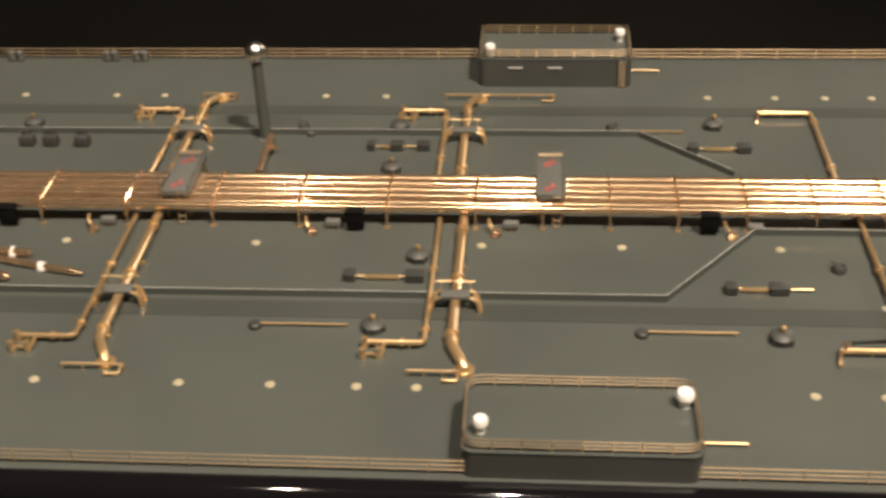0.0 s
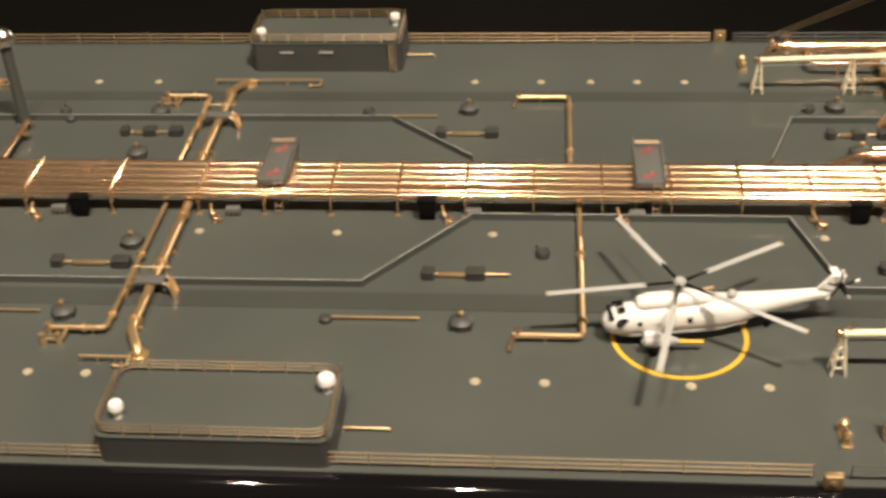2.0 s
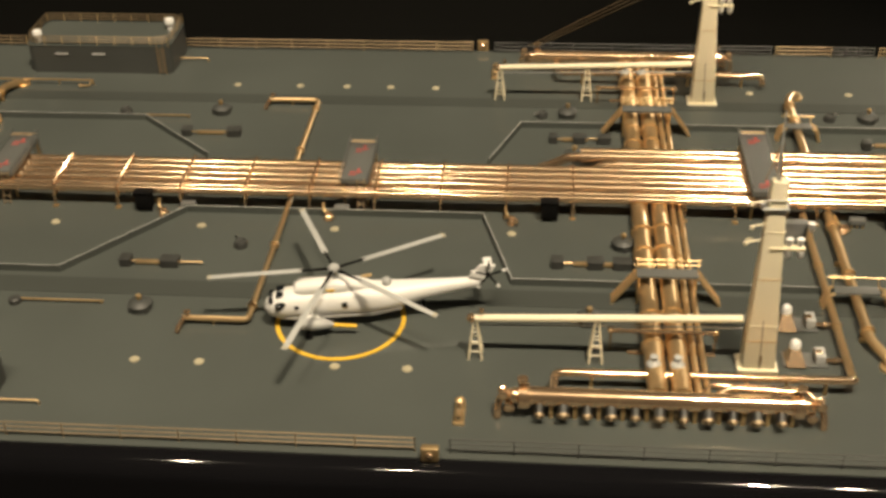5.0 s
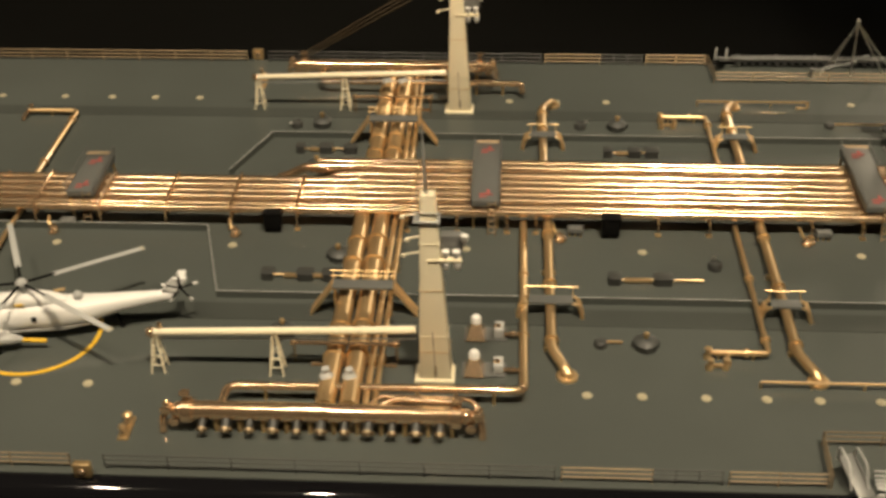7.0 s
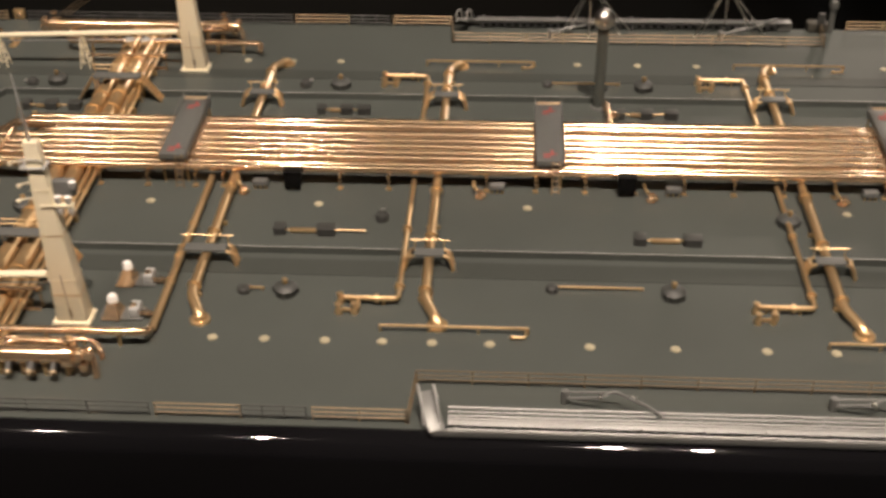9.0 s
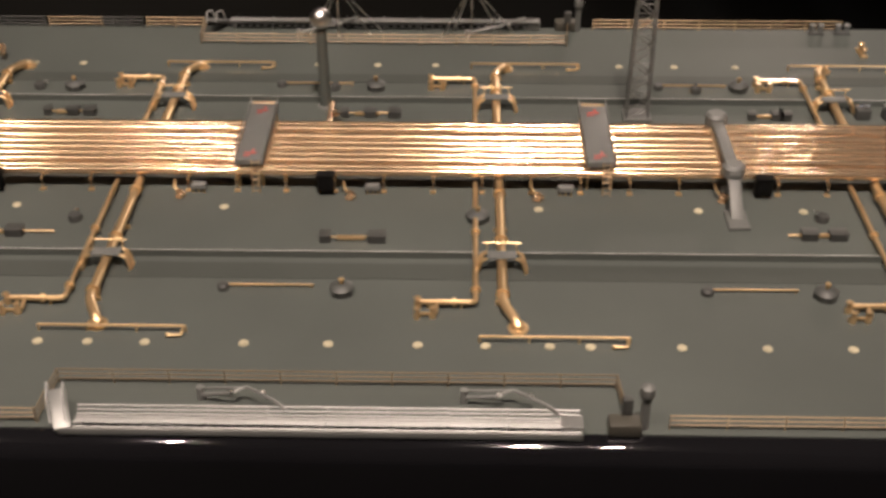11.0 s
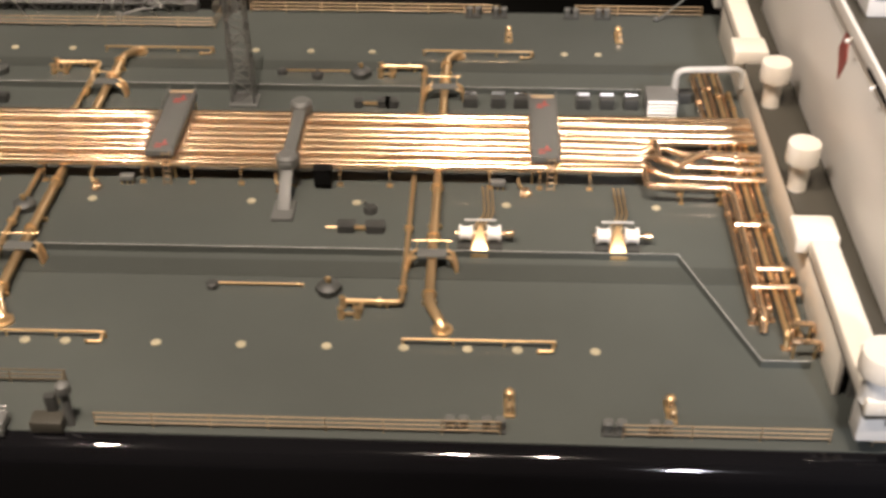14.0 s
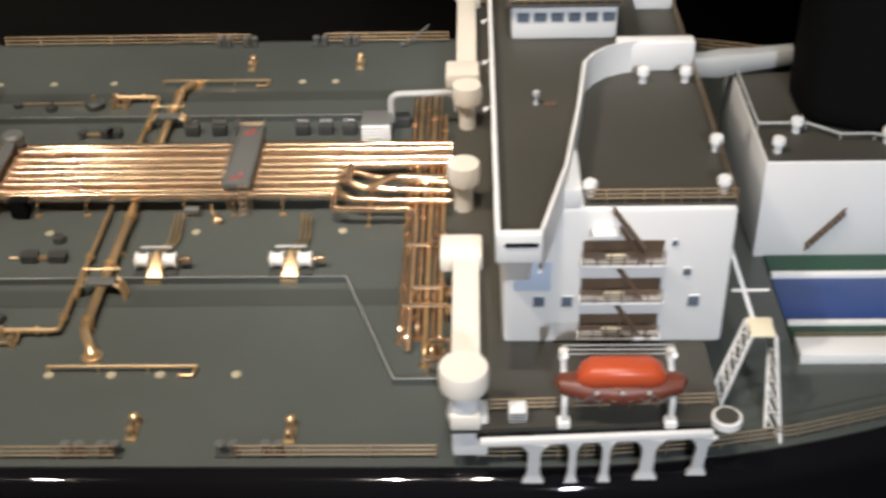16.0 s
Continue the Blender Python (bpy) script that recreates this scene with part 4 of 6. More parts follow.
def manifold(s):
    y = s * 0.304
    ob = thing("cargo_manifold", "thick polished brass manifold drum with row of hose stubs", "manifold", (2.755, y, 0), "cargo manifolds")
    bm = B()
    rod(bm, (-0.104, 0, 0.018), (0.104, 0, 0.018), 0.0074, seg=20)
    part("drum", bm, BRASS, ob)
    for sx in (-1, 1):
        bm = B()
        rod(bm, (sx * 0.098, 0, 0.018), (sx * 0.106, 0, 0.018), 0.0102, seg=18)
        ball(bm, (sx * 0.109, 0, 0.018), 0.0062)
        part("end_flange", bm, BRASS, ob)
        bm = B()
        tube(bm, [(sx * 0.108, 0, 0.020), (sx * 0.120, 0, 0.018), (sx * 0.122, s * 0.004, 0.008), (sx * 0.122, s * 0.006, 0.001)], 0.0028, 0.008, 10)
        part("end_elbow", bm, BRASS, ob)
        bm = B()
        lathe(bm, [(0.0014, 0.024), (0.0014, 0.033), (0.0042, 0.0335), (0.0042, 0.035), (0.001, 0.0353)], (sx * 0.103, 0, 0), 12)
        part("handwheel", bm, BRASS, ob)
        for dx, dz in ((0.113, 0.010), (0.118, 0.0215)):
            bm = B()
            lathe(bm, [(0.0030, -0.004), (0.0042, -0.003), (0.0028, -0.001), (0.0028, 0.002), (0.0042, 0.004), (0.0030, 0.005)], (sx * dx, s * 0.003, dz), 12, "Y")
            part("end_valve", bm, BRASS, ob)
    for k in range(11):
        px = -0.09 + 0.018 * k
        rr = 0.0052 if k % 2 else 0.0040
        bm = B()
        rod(bm, (px, s * 0.004, 0.015), (px, s * 0.011, 0.0100), rr * 0.75, seg=10)
        st = part("hose_stub", bm, CHARCOAL, ob)
        bm = B()
        d = Vector((0, s * 0.84, -0.54))
        p = Vector((px, s * 0.011, 0.0100))
        rod(bm, p, p + d * 0.0022, rr, seg=14)
        fl = p + d * 0.0022
        rod(bm, fl, fl + d * 0.0012, rr * 0.55, seg=10)
        part("blank_flange", bm, WIRE, st, "dull bronze blanking flange")
        bm = B()
        box(bm, (px + 0.009, 0, 0.0055), (0.003, 0.009, 0.011), 0.0004)
        part("support", bm, OLDBRASS, ob)
    bm = B()
    tube(bm, [(-0.08, -s * 0.006, 0.014), (-0.079, -s * 0.034, 0.014), (0.152, -s * 0.036, 0.014), (0.152, -s * 0.046, 0.008)], 0.0034, 0.008, 12)
    part("loop_pipe", bm, BRASS, ob)
    bm = B()
    tube(bm, [(0.035, -s * 0.012, 0.014), (0.04, -s * 0.027, 0.012), (0.112, -s * 0.026, 0.012), (0.120, -s * 0.018, 0.008), (0.121, -s * 0.015, 0.002)], 0.0022, 0.006, 10)
    part("drain_pipe", bm, BRASS, ob)
    bm = B()
    tube(bm, [(0.045, -s * 0.010, 0.018), (0.055, -s * 0.015, 0.020), (0.102, -s * 0.013, 0.020)], 0.0030, 0.006, 10)
    part("upper_pipe", bm, BRASS, ob)
    for px in (-0.05, 0.07, 0.1, 0.13):
        bm = B()
        rod(bm, (px, -s * 0.035, 0), (px, -s * 0.035, 0.012), 0.0014, seg=6)
        part("pipe_foot", bm, OLDBRASS, ob)
    bm = B()
    rod(bm, (-0.034, -s * 0.083, 0.0195), (0.05, -s * 0.083, 0.0195), 0.0018, seg=8)
    rod(bm, (-0.02, -s * 0.078, 0.0015), (0.05, -s * 0.078, 0.0015), 0.0018, seg=8)
    part("tie_bar", bm, BRASS, ob)
    for px in (-0.034, 0.05):
        bm = B()
        rod(bm, (px, -s * 0.083, 0), (px, -s * 0.083, 0.0195), 0.0012, seg=6)
        ball(bm, (px, -s * 0.083, 0.0195), 0.0032)
        part("tie_post", bm, BRASS, ob)


manifold(-1)
manifold(1)


def wide_stepover(s):
    yc = s * 0.152
    ob = thing("stepover_bridge", "grey stepover bridge with broad brass stairs across manifold lines", "bridge", (2.7705, yc, 0), "stepover bridges")
    bm = B()
    box(bm, (0, 0, 0.029), (0.052, 0.012, 0.003), 0.0006)
    part("plate", bm, GREY, ob)
    for sx in (-1, 1):
        bm = B()
        for dy in (-0.0055, 0.0055):
            rod(bm, (sx * 0.026, dy, 0.029), (sx * 0.046, dy + 0.009 * (1 if s < 0 else -1) * 0, 0.0005), 0.0012, seg=6)
        for k in range(8):
            t = (k + 0.5) / 8
            box(bm, (sx * (0.026 + 0.02 * t), 0, 0.029 * (1 - t)), (0.0034, 0.011, 0.0012))
        part("stairs", bm, SATIN, ob)
        bm = B()
        for dy in (-0.0055, 0.0055):
            rod(bm, (sx * 0.024, dy, 0.0), (sx * 0.024, dy, 0.028), 0.0009, seg=6)
        part("support", bm, OLDBRASS, ob)
    for k in range(2):
        bm = B()
        rod(bm, (-0.028, 0.006, 0.034 + 0.005 * k), (0.028, 0.006, 0.034 + 0.005 * k), 0.0005, seg=5)
        for px in (-0.026, 0, 0.026):
            rod(bm, (px, 0.006, 0.0305), (px, 0.006, 0.034 + 0.005 * k), 0.0005, seg=5)
        part("handrail", bm, OLDBRASS, ob)


wide_stepover(-1)
wide_stepover(1)

# ---- small pumps beside the mast ----
for y in (-0.181, -0.228):
    ob = thing("deck_pump", "small brass pump with white motor on grey bed", "pump", (2.872, y, 0), "deck pumps")
    bm = B()
    box(bm, (0.004, 0, 0.001), (0.036, 0.018, 0.002), 0.0004)
    part("bed_plate", bm, GREY, ob)
    bm = B()
    lathe(bm, [(0.0040, 0.006), (0.0044, 0.008), (0.0044, 0.016), (0.003, 0.018), (0.0004, 0.0185)], (-0.004, 0.003, 0), 14)
    part("motor", bm, WHITE, ob)
    bm = B()
    a = [bm.verts.new(p) for p in ((-0.012, -0.0115, 0.002), (0.004, -0.0115, 0.002), (0.004, 0.008, 0.002), (-0.012, 0.008, 0.002))]
    b = [bm.verts.new(p) for p in ((-0.0075, -0.001, 0.012), (-0.0005, -0.001, 0.012), (-0.0005, 0.0045, 0.012), (-0.0075, 0.0045, 0.012))]
    for k in range(4):
        bm.faces.new((a[k], a[(k + 1) % 4], b[(k + 1) % 4], b[k]))
    bm.faces.new(a[::-1])
    bm.faces.new(b)
    part("casing", bm, BRASS, ob)
    bm = B()
    lathe(bm, [(0.0045, 0.004), (0.0055, 0.005), (0.0055, 0.009), (0.003, 0.011)], (0.0075, 0, 0.006), 12, "X")
    part("coupling", bm, BRASS, ob)
    bm = B()
    box(bm, (0.0155, 0, 0.006), (0.008, 0.013, 0.009), 0.0008)
    part("gearbox", bm, PALEGREY, ob)
    bm = B()
    tube(bm, [(0.019, -0.004, 0.005), (0.036, -0.004, 0.005)], 0.0018, 0.003, 8)
    rod(bm, (0.026, -0.004, 0.005), (0.028, -0.004, 0.005), 0.003, seg=10)
    part("outlet_pipe", bm, BRASS, ob)

# ---- brass roller fairleads on the side deck ----
proto = thing("mooring_chock", "polished brass twin-roller mooring fitting on the side deck", "mooring fitting", (2.604, -0.308, 0), "brass mooring fittings")
bm = B()
box(bm, (0, 0, 0.001), (0.0085, 0.026, 0.002), 0.0006)
part("bed", bm, OLDBRASS, proto)
for yy, rr in ((-0.008, 0.0034), (0.006, 0.0040)):
    bm = B()
    lathe(bm, [(rr, 0.002), (rr * 0.7, 0.004), (rr * 0.7, 0.008), (rr, 0.0095), (rr * 0.6, 0.0115), (0.0004, 0.012)], (0, yy, 0), 14)
    part("roller", bm, SATIN, proto)
bm = B()
rod(bm, (0, -0.011, 0.006), (0, 0.011, 0.006), 0.0016, seg=8)
part("tie_bar", bm, BRASS, proto)
for x, y in ((3.907, -0.320), (4.028, -0.323), (2.604, 0.290), (3.91, 0.292), (4.037, 0.294)):
    copy_thing(proto, pose(x, y, 0))

# ---- two mooring winches ----
for x in (3.882, 4.004):
    ob = thing("mooring_winch", "brass mooring winch with two white drums", "winch", (x, -0.113, 0), "mooring winches")
    bm = B()
    box(bm, (0, 0, 0.001), (0.04, 0.018, 0.002), 0.0005)
    part("bed_plate", bm, CHARCOAL, ob)
    for sx in (-1, 1):
        bm = B()
        lathe(bm, [(0.0078, sx * 0.0065), (0.0078, sx * 0.008), (0.0062, sx * 0.009), (0.0062, sx * 0.016), (0.0078, sx * 0.017), (0.0078, sx * 0.0185)], (0, 0.003, 0.0095), 16, "X")
        part("drum", bm, WHITE, ob)
    bm = B()
    rod(bm, (-0.022, 0.003, 0.0095), (0.030, 0.003, 0.0095), 0.002, seg=10)
    rod(bm, (0.024, 0.003, 0.0095), (0.030, 0.003, 0.0095), 0.0036, seg=12)
    part("axle", bm, BRASS, ob)
    bm = B()
    a = [bm.verts.new((-0.0075, -0.0155, 0.002)), bm.verts.new((0.0075, -0.0155, 0.002)), bm.verts.new((0.0075, 0.007, 0.002)), bm.verts.new((-0.0075, 0.007, 0.002))]
    b = [bm.verts.new((-0.0018, 0.005, 0.0165)), bm.verts.new((0.0018, 0.005, 0.0165)), bm.verts.new((0.0018, 0.0075, 0.0165)), bm.verts.new((-0.0018, 0.0075, 0.0165))]
    for k in range(4):
        bm.faces.new((a[k], a[(k + 1) % 4], b[(k + 1) % 4], b[k]))
    bm.faces.new(a[::-1])
    bm.faces.new(b)
    part("gear_case", bm, SATIN, ob)
    bm = B()
    box(bm, (0, -0.0185, 0.0022), (0.015, 0.005, 0.0044), 0.0006)
    part("toe_block", bm, OLDBRASS, ob)
    for dx in (-0.004, 0.0, 0.004):
        bm = B()
        tube(bm, [(dx, 0.010, 0.012), (dx, 0.022, 0.006), (dx + 0.008, 0.040, 0.005), (dx + 0.006, 0.078, 0.010)], 0.0009, 0.006, 6)
        part("steam_pipe", bm, OLDBRASS, ob)
    bm = B()
    rod(bm, (-0.014, 0.010, 0.019), (0.014, 0.010, 0.019), 0.0012, seg=6)
    part("guard_bar", bm, PALEGREY, ob)


# ---- stowed accommodation ladders on both sides ----
def accommodation_ladder(s):
    ob = thing("accommodation_ladder", "silver-grey accommodation ladder stowed flat along the deck edge", "ladder", (3.145, s * 0.355, 0), "accommodation ladders")
    o = -s
    for k, (dy, z, r) in enumerate(((-0.0075, 0.006, 0.0010), (-0.0055, 0.009, 0.0009), (-0.003, 0.0075, 0.0010), (-0.0005, 0.0070, 0.0011), (0.002, 0.0075, 0.0010), (0.0045, 0.0085, 0.0010), (0.007, 0.0105, 0.0009), (0.0095, 0.0125, 0.0010))):
        bm = B()
        rod(bm, (0.012, s * -dy, z), (0.388, s * -dy, z), r, seg=6)
        part("stringer", bm, ALLOY, ob)
    bm = B()
    box(bm, (0, 0, 0), (0.0040, 0.015, 0.0012))
    me = mesh_of(bm, "tread", GREY)
    for k in range(40):
        part("tread", me, GREY, ob, at=(0.018 + 0.0093 * k, 0, 0.0042))
    bm = B()
    rod(bm, (0, 0, 0.0005), (0, 0, 0.012), 0.0006, seg=5)
    me = mesh_of(bm, "stanchion", ALLOY)
    for k in range(9):
        for dy in (-0.0065, 0.009):
            part("stanchion", me, ALLOY, ob, at=(0.02 + 0.045 * k, s * -dy, 0))
    bm = B()
    box(bm, (0.195, s * 0.009, 0.003), (0.39, 0.0016, 0.006), 0.0004)
    part("side_plate", bm, ALLOY, ob)
    bm = B()
    box(bm, (-0.001, o * 0.006, 0.011), (0.013, 0.034, 0.003), 0.0006, Matrix.Rotation(0.35 * -s, 4, "Z") @ Matrix.Rotation(-0.4 * s, 4, "X"))
    head = part("head_platform", bm, ALLOY, ob, "grey upper platform")
    bm = B()
    for dx in (-0.006, 0.006):
        tube(bm, [(dx, o * -0.004, 0.006), (dx - 0.002, o * 0.004, 0.024), (dx - 0.006, o * 0.02, 0.027), (dx - 0.006, o * 0.02, 0.014)], 0.0008, 0.004, 6)
    part("platform_rail", bm, PALEGREY, head)
    bm = B()
    box(bm, (0.382, 0, 0.006), (0.016, 0.014, 0.009), 0.0008)
    part("foot_platform", bm, ALLOY, ob)
    for px in (0.10, 0.302):
        bm = B()
        tube(bm, [(px, o * 0.030, 0.006), (px + 0.026, o * 0.024, 0.013), (px + 0.036, o * 0.030, 0.015), (px + 0.062, o * 0.010, 0.017), (px + 0.070, o * 0.003, 0.015)], 0.0013, 0.004, 7)
        tube(bm, [(px, o * 0.034, 0.009), (px + 0.034, o * 0.028, 0.015)], 0.0009, 0.002, 6)
        rod(bm, (px, o * 0.032, 0), (px, o * 0.032, 0.012), 0.003, seg=10)
        dv = part("davit_arm", bm, ALLOY, ob)
        for q in (0.026, 0.05):
            bm = B()
            ball(bm, (px + q, o * 0.022, 0.015), 0.0022, u=8, v=6)
            part("sheave", bm, SILVER, dv)


for s in (-1, 1):
    accommodation_ladder(s)
for x in (3.292, 3.452):
    ob = thing("tripod", "silver wire tripod standing beside the stowed ladder", "tripod", (x, 0.338, 0), "silver tripods")
    for dx, dy in ((-0.035, -0.006), (0.0, -0.008), (0.038, -0.004), (-0.022, 0.010), (0.05, 0.010)):
        bm = B()
        rod(bm, (dx, dy, 0), (0, 0, 0.062), 0.0011, seg=6)
        part("leg", bm, SILVER, ob)
    bm = B()
    lathe(bm, [(0.002, 0.060), (0.0028, 0.062), (0.002, 0.066)], seg=10)
    part("head", bm, SILVER, ob)


# ---- lamp posts, pilot stations, lattice mast, bitts ----
for x, y, h in ((1.822, 0.150, 0.106), (3.294, 0.151, 0.107)):
    ob = thing("lamp_post", "dark grey deck lamp post with round nickel lamp head", "lamp post", (x, y, 0), "deck lamp posts")
    bm = B()
    rod(bm, (0, 0, 0), (0, 0, h - 0.012), 0.0062, 0.0056, seg=14)
    part("post", bm, DECK, ob)
    bm = B()
    lathe(bm, [(0.005, h - 0.014), (0.0095, h - 0.010), (0.0115, h - 0.005), (0.0105, h + 0.001), (0.006, h + 0.006), (0.0005, h + 0.0085)], seg=16)
    part("lamp_head", bm, SILVER, ob)
    bm = B()
    lathe(bm, [(0.009, 0), (0.009, 0.0015), (0.0062, 0.003)], seg=16)
    part("base", bm, GREY, ob)
    pp = thing("short_branch", "short brass branch pipe with side valve beside the rack", "pipework", (x + 0.008, 0, 0), "branch lines")
    bm = B()
    tube(bm, [(0.002, 0.062, 0.010), (0, 0.142, 0.010), (0, 0.146, 0.002)], 0.0036, 0.005, 10)
    part("pipe", bm, BRASS, pp)
    bm = B()
    lathe(bm, [(0.002, 0.006), (0.0035, 0.009), (0.0022, 0.0135), (0.0036, 0.014), (0.0006, 0.0155)], (0.006, 0.115, 0), 10)
    rod(bm, (0, 0.118, 0.009), (0.012, 0.118, 0.009), 0.0014, seg=7)
    part("valve", bm, BRASS, pp)

for s in (-1, 1):
    ob = thing("pilot_station", "grey box with post and lamp at the rail", "pilot station", (3.572, s * 0.350, 0), "pilot stations")
    bm = B()
    box(bm, (-0.006, s * 0.004, 0.006), (0.024, 0.014, 0.011), 0.001)
    part("box", bm, ROOF, ob, "dull brown box")
    bm = B()
    rod(bm, (0.009, 0, 0), (0.009, 0, 0.034), 0.0034, seg=10)
    lathe(bm, [(0.0045, 0.030), (0.006, 0.034), (0.005, 0.040), (0.001, 0.043)], (0.009, 0, 0), 12)
    part("post", bm, GREY, ob)
    bm = B()
    box(bm, (-0.004, -s * 0.004, 0.018), (0.008, 0.006, 0.016), 0.001)
    part("dark_unit", bm, CHARCOAL, ob, "dark green instrument unit")
    bo = thing("wheel_block", "small brass sheave block set in the rail", "block", (2.586, s * (HALF + 0.002), 0), "rail sheaves")
    bm = B()
    box(bm, (0, 0, 0.0065), (0.013, 0.006, 0.013), 0.0012)
    part("frame", bm, OLDBRASS, bo)
    bm = B()
    ball(bm, (0, -0.002, 0.0065), 0.0036)
    part("sheave", bm, BRASS, bo)

ob = thing("lattice_mast", "grey lattice mast standing beside the pipe rack", "mast", (3.629, 0.135, 0))
H, w0, w1 = 0.23, 0.0115, 0.008
for sx in (-1, 1):
    for sy in (-1, 1):
        bm = B()
        rod(bm, (sx * w0, sy * w0 * 0.8, 0), (sx * w1, sy * w1 * 0.8, H), 0.0011, seg=6)
        part("corner_leg", bm, GREY, ob)
bm = B()
for k in range(14):
    za, zb = H * k / 14, H * (k + 1) / 14
    wa, wb = w0 + (w1 - w0) * k / 14, w0 + (w1 - w0) * (k + 1) / 14
    f = 1 if k % 2 else -1
    for q in (-1, 1):
        rod(bm, (f * wa, q * wa * 0.8, za), (-f * wb, q * wb * 0.8, zb), 0.0007, seg=5)
        rod(bm, (q * wa, f * wa * 0.8, za), (q * wb, -f * wb * 0.8, zb), 0.0007, seg=5)
        rod(bm, (-wa, q * wa * 0.8, za), (wa, q * wa * 0.8, za), 0.0006, seg=5)
part("lattice", bm, GREY, ob)
bm = B()
box(bm, (0, 0, 0.0015), (0.03, 0.026, 0.003), 0.0006)
part("base_plate", bm, GREY, ob)

proto = thing("mooring_bitts", "pair of dark mooring bitts with nickel caps at the rail", "bollard", (3.868, -0.346, 0), "mooring bitts")
bm = B()
box(bm, (0, 0, 0.001), (0.019, 0.009, 0.002), 0.0005)
part("bed", bm, CHARCOAL, proto)
for px in (-0.005, 0.005):
    bm = B()
    lathe(bm, [(0.0034, 0.002), (0.0032, 0.009), (0.0042, 0.0098), (0.0042, 0.0115), (0.003, 0.0128), (0.0004, 0.013)], (px, 0, 0), 12)
    part("bitt", bm, GREY, proto)
for x, y in ((3.895, -0.346), (3.984, -0.346), (4.018, -0.346), (3.869, 0.346), (3.9, 0.346), (3.985, 0.346), (4.022, 0.346), (1.472, 0.346), (1.592, 0.346), (1.629, 0.346)):
    copy_thing(proto, pose(x, y, 0))
ob = thing("boat_spar", "slim dark spar leaning outboard at the rail", "spar", (4.085, 0.340, 0))
bm = B()
rod(bm, (0, 0, 0), (0.032, 0.006, 0.026), 0.0011, seg=7)
part("spar", bm, GREY, ob)
bm = B()
ball(bm, (0, 0, 0.003), 0.0035)
part("heel", bm, GREY, ob)

# brass machinery at the forward end
ob = thing("cargo_pump", "group of horizontal brass cylinders with white clamps on deck", "machinery", (1.628, -0.09, 0))
for px, py, n, rr, a in ((-0.012, 0.012, 0.05, 0.004, -6), (0.012, -0.006, 0.11, 0.0034, -14), (-0.018, -0.022, 0.05, 0.0042, -18)):
    d = Vector((math.cos(radians(a)), math.sin(radians(a)), 0)) * n / 2
    c = Vector((px, py, rr + 0.001))
    bm = B()
    rod(bm, c - d, c + d, rr, seg=12)
    rod(bm, c + d, c + d * 1.18, rr, 0.0008, seg=12)
    cy = part("cylinder", bm, BRASS, ob)
    bm = B()
    rod(bm, c + d * 0.35, c + d * 0.45, rr * 1.25, seg=12)
    box(bm, c + d * 0.4 - Vector((0, 0.003, rr * 0.4)), (0.006, 0.005, 0.004), 0.0005)
    part("clamp", bm, WHITE, cy, "white clamp")

# pipes and louvred box before the bridge front
for k, (px, ya, yb, r) in enumerate(((4.107, -0.216, 0.19, 0.0026), (4.114, -0.185, 0.20, 0.0020), (4.121, -0.212, 0.20, 0.0022), (4.128, -0.247, 0.205, 0.0022), (4.134, -0.240, 0.20, 0.0018), (4.140, -0.23, 0.15, 0.0020))):
    ob = thing("service_pipe", "thin brass service pipe crossing before the bridge front", "pipe", (px, ya, 0), "bridge-front pipes")
    bm = B()
    z = 0.010 + 0.002 * (k % 2)
    tube(bm, [(0, 0, 0.001), (0, 0.004, z), (0, yb - ya, z), (0, yb - ya + 0.004, 0.001)], r, 0.005, 8)
    part("pipe", bm, OLDBRASS if k % 2 else BRASS, ob)
    for t in (0.15, 0.35, 0.6, 0.85):
        bm = B()
        yy = (yb - ya) * t + 0.01 * (k % 3)
        rod(bm, (0, yy - 0.0015, z), (0, yy + 0.0015, z), r * 1.6, seg=10)
        part("flange", bm, BRASS, ob)
    bm = B()
    box(bm, (0, 0, 0.0006), (0.009, 0.007, 0.0012), 0.0003)
    part("foot", bm, BRASS, ob)
for yy, xa, xb in ((-0.164, 4.116, 4.147), (-0.189, 4.108, 4.147), (-0.236, 4.130, 4.150), (-0.258, 4.129, 4.150), (-0.10, 4.108, 4.14)):
    ob = thing("cross_pipe", "short bright brass pipe bridging the service pipes", "pipe", (xa, yy, 0.017), "bridge-front pipes")
    bm = B()
    tube(bm, [(0, 0, 0), (xb - xa, 0, 0), (xb - xa, -0.004, -0.006)], 0.0024, 0.004, 9)
    part("pipe", bm, BRASS, ob)
    bm = B()
    rod(bm, (0.002, 0, -0.017), (0.002, 0, 0), 0.0011, seg=6)
    rod(bm, (xb - xa - 0.002, 0, -0.017), (xb - xa - 0.002, 0, 0), 0.0011, seg=6)
    part("leg_pair", bm, OLDBRASS, ob)
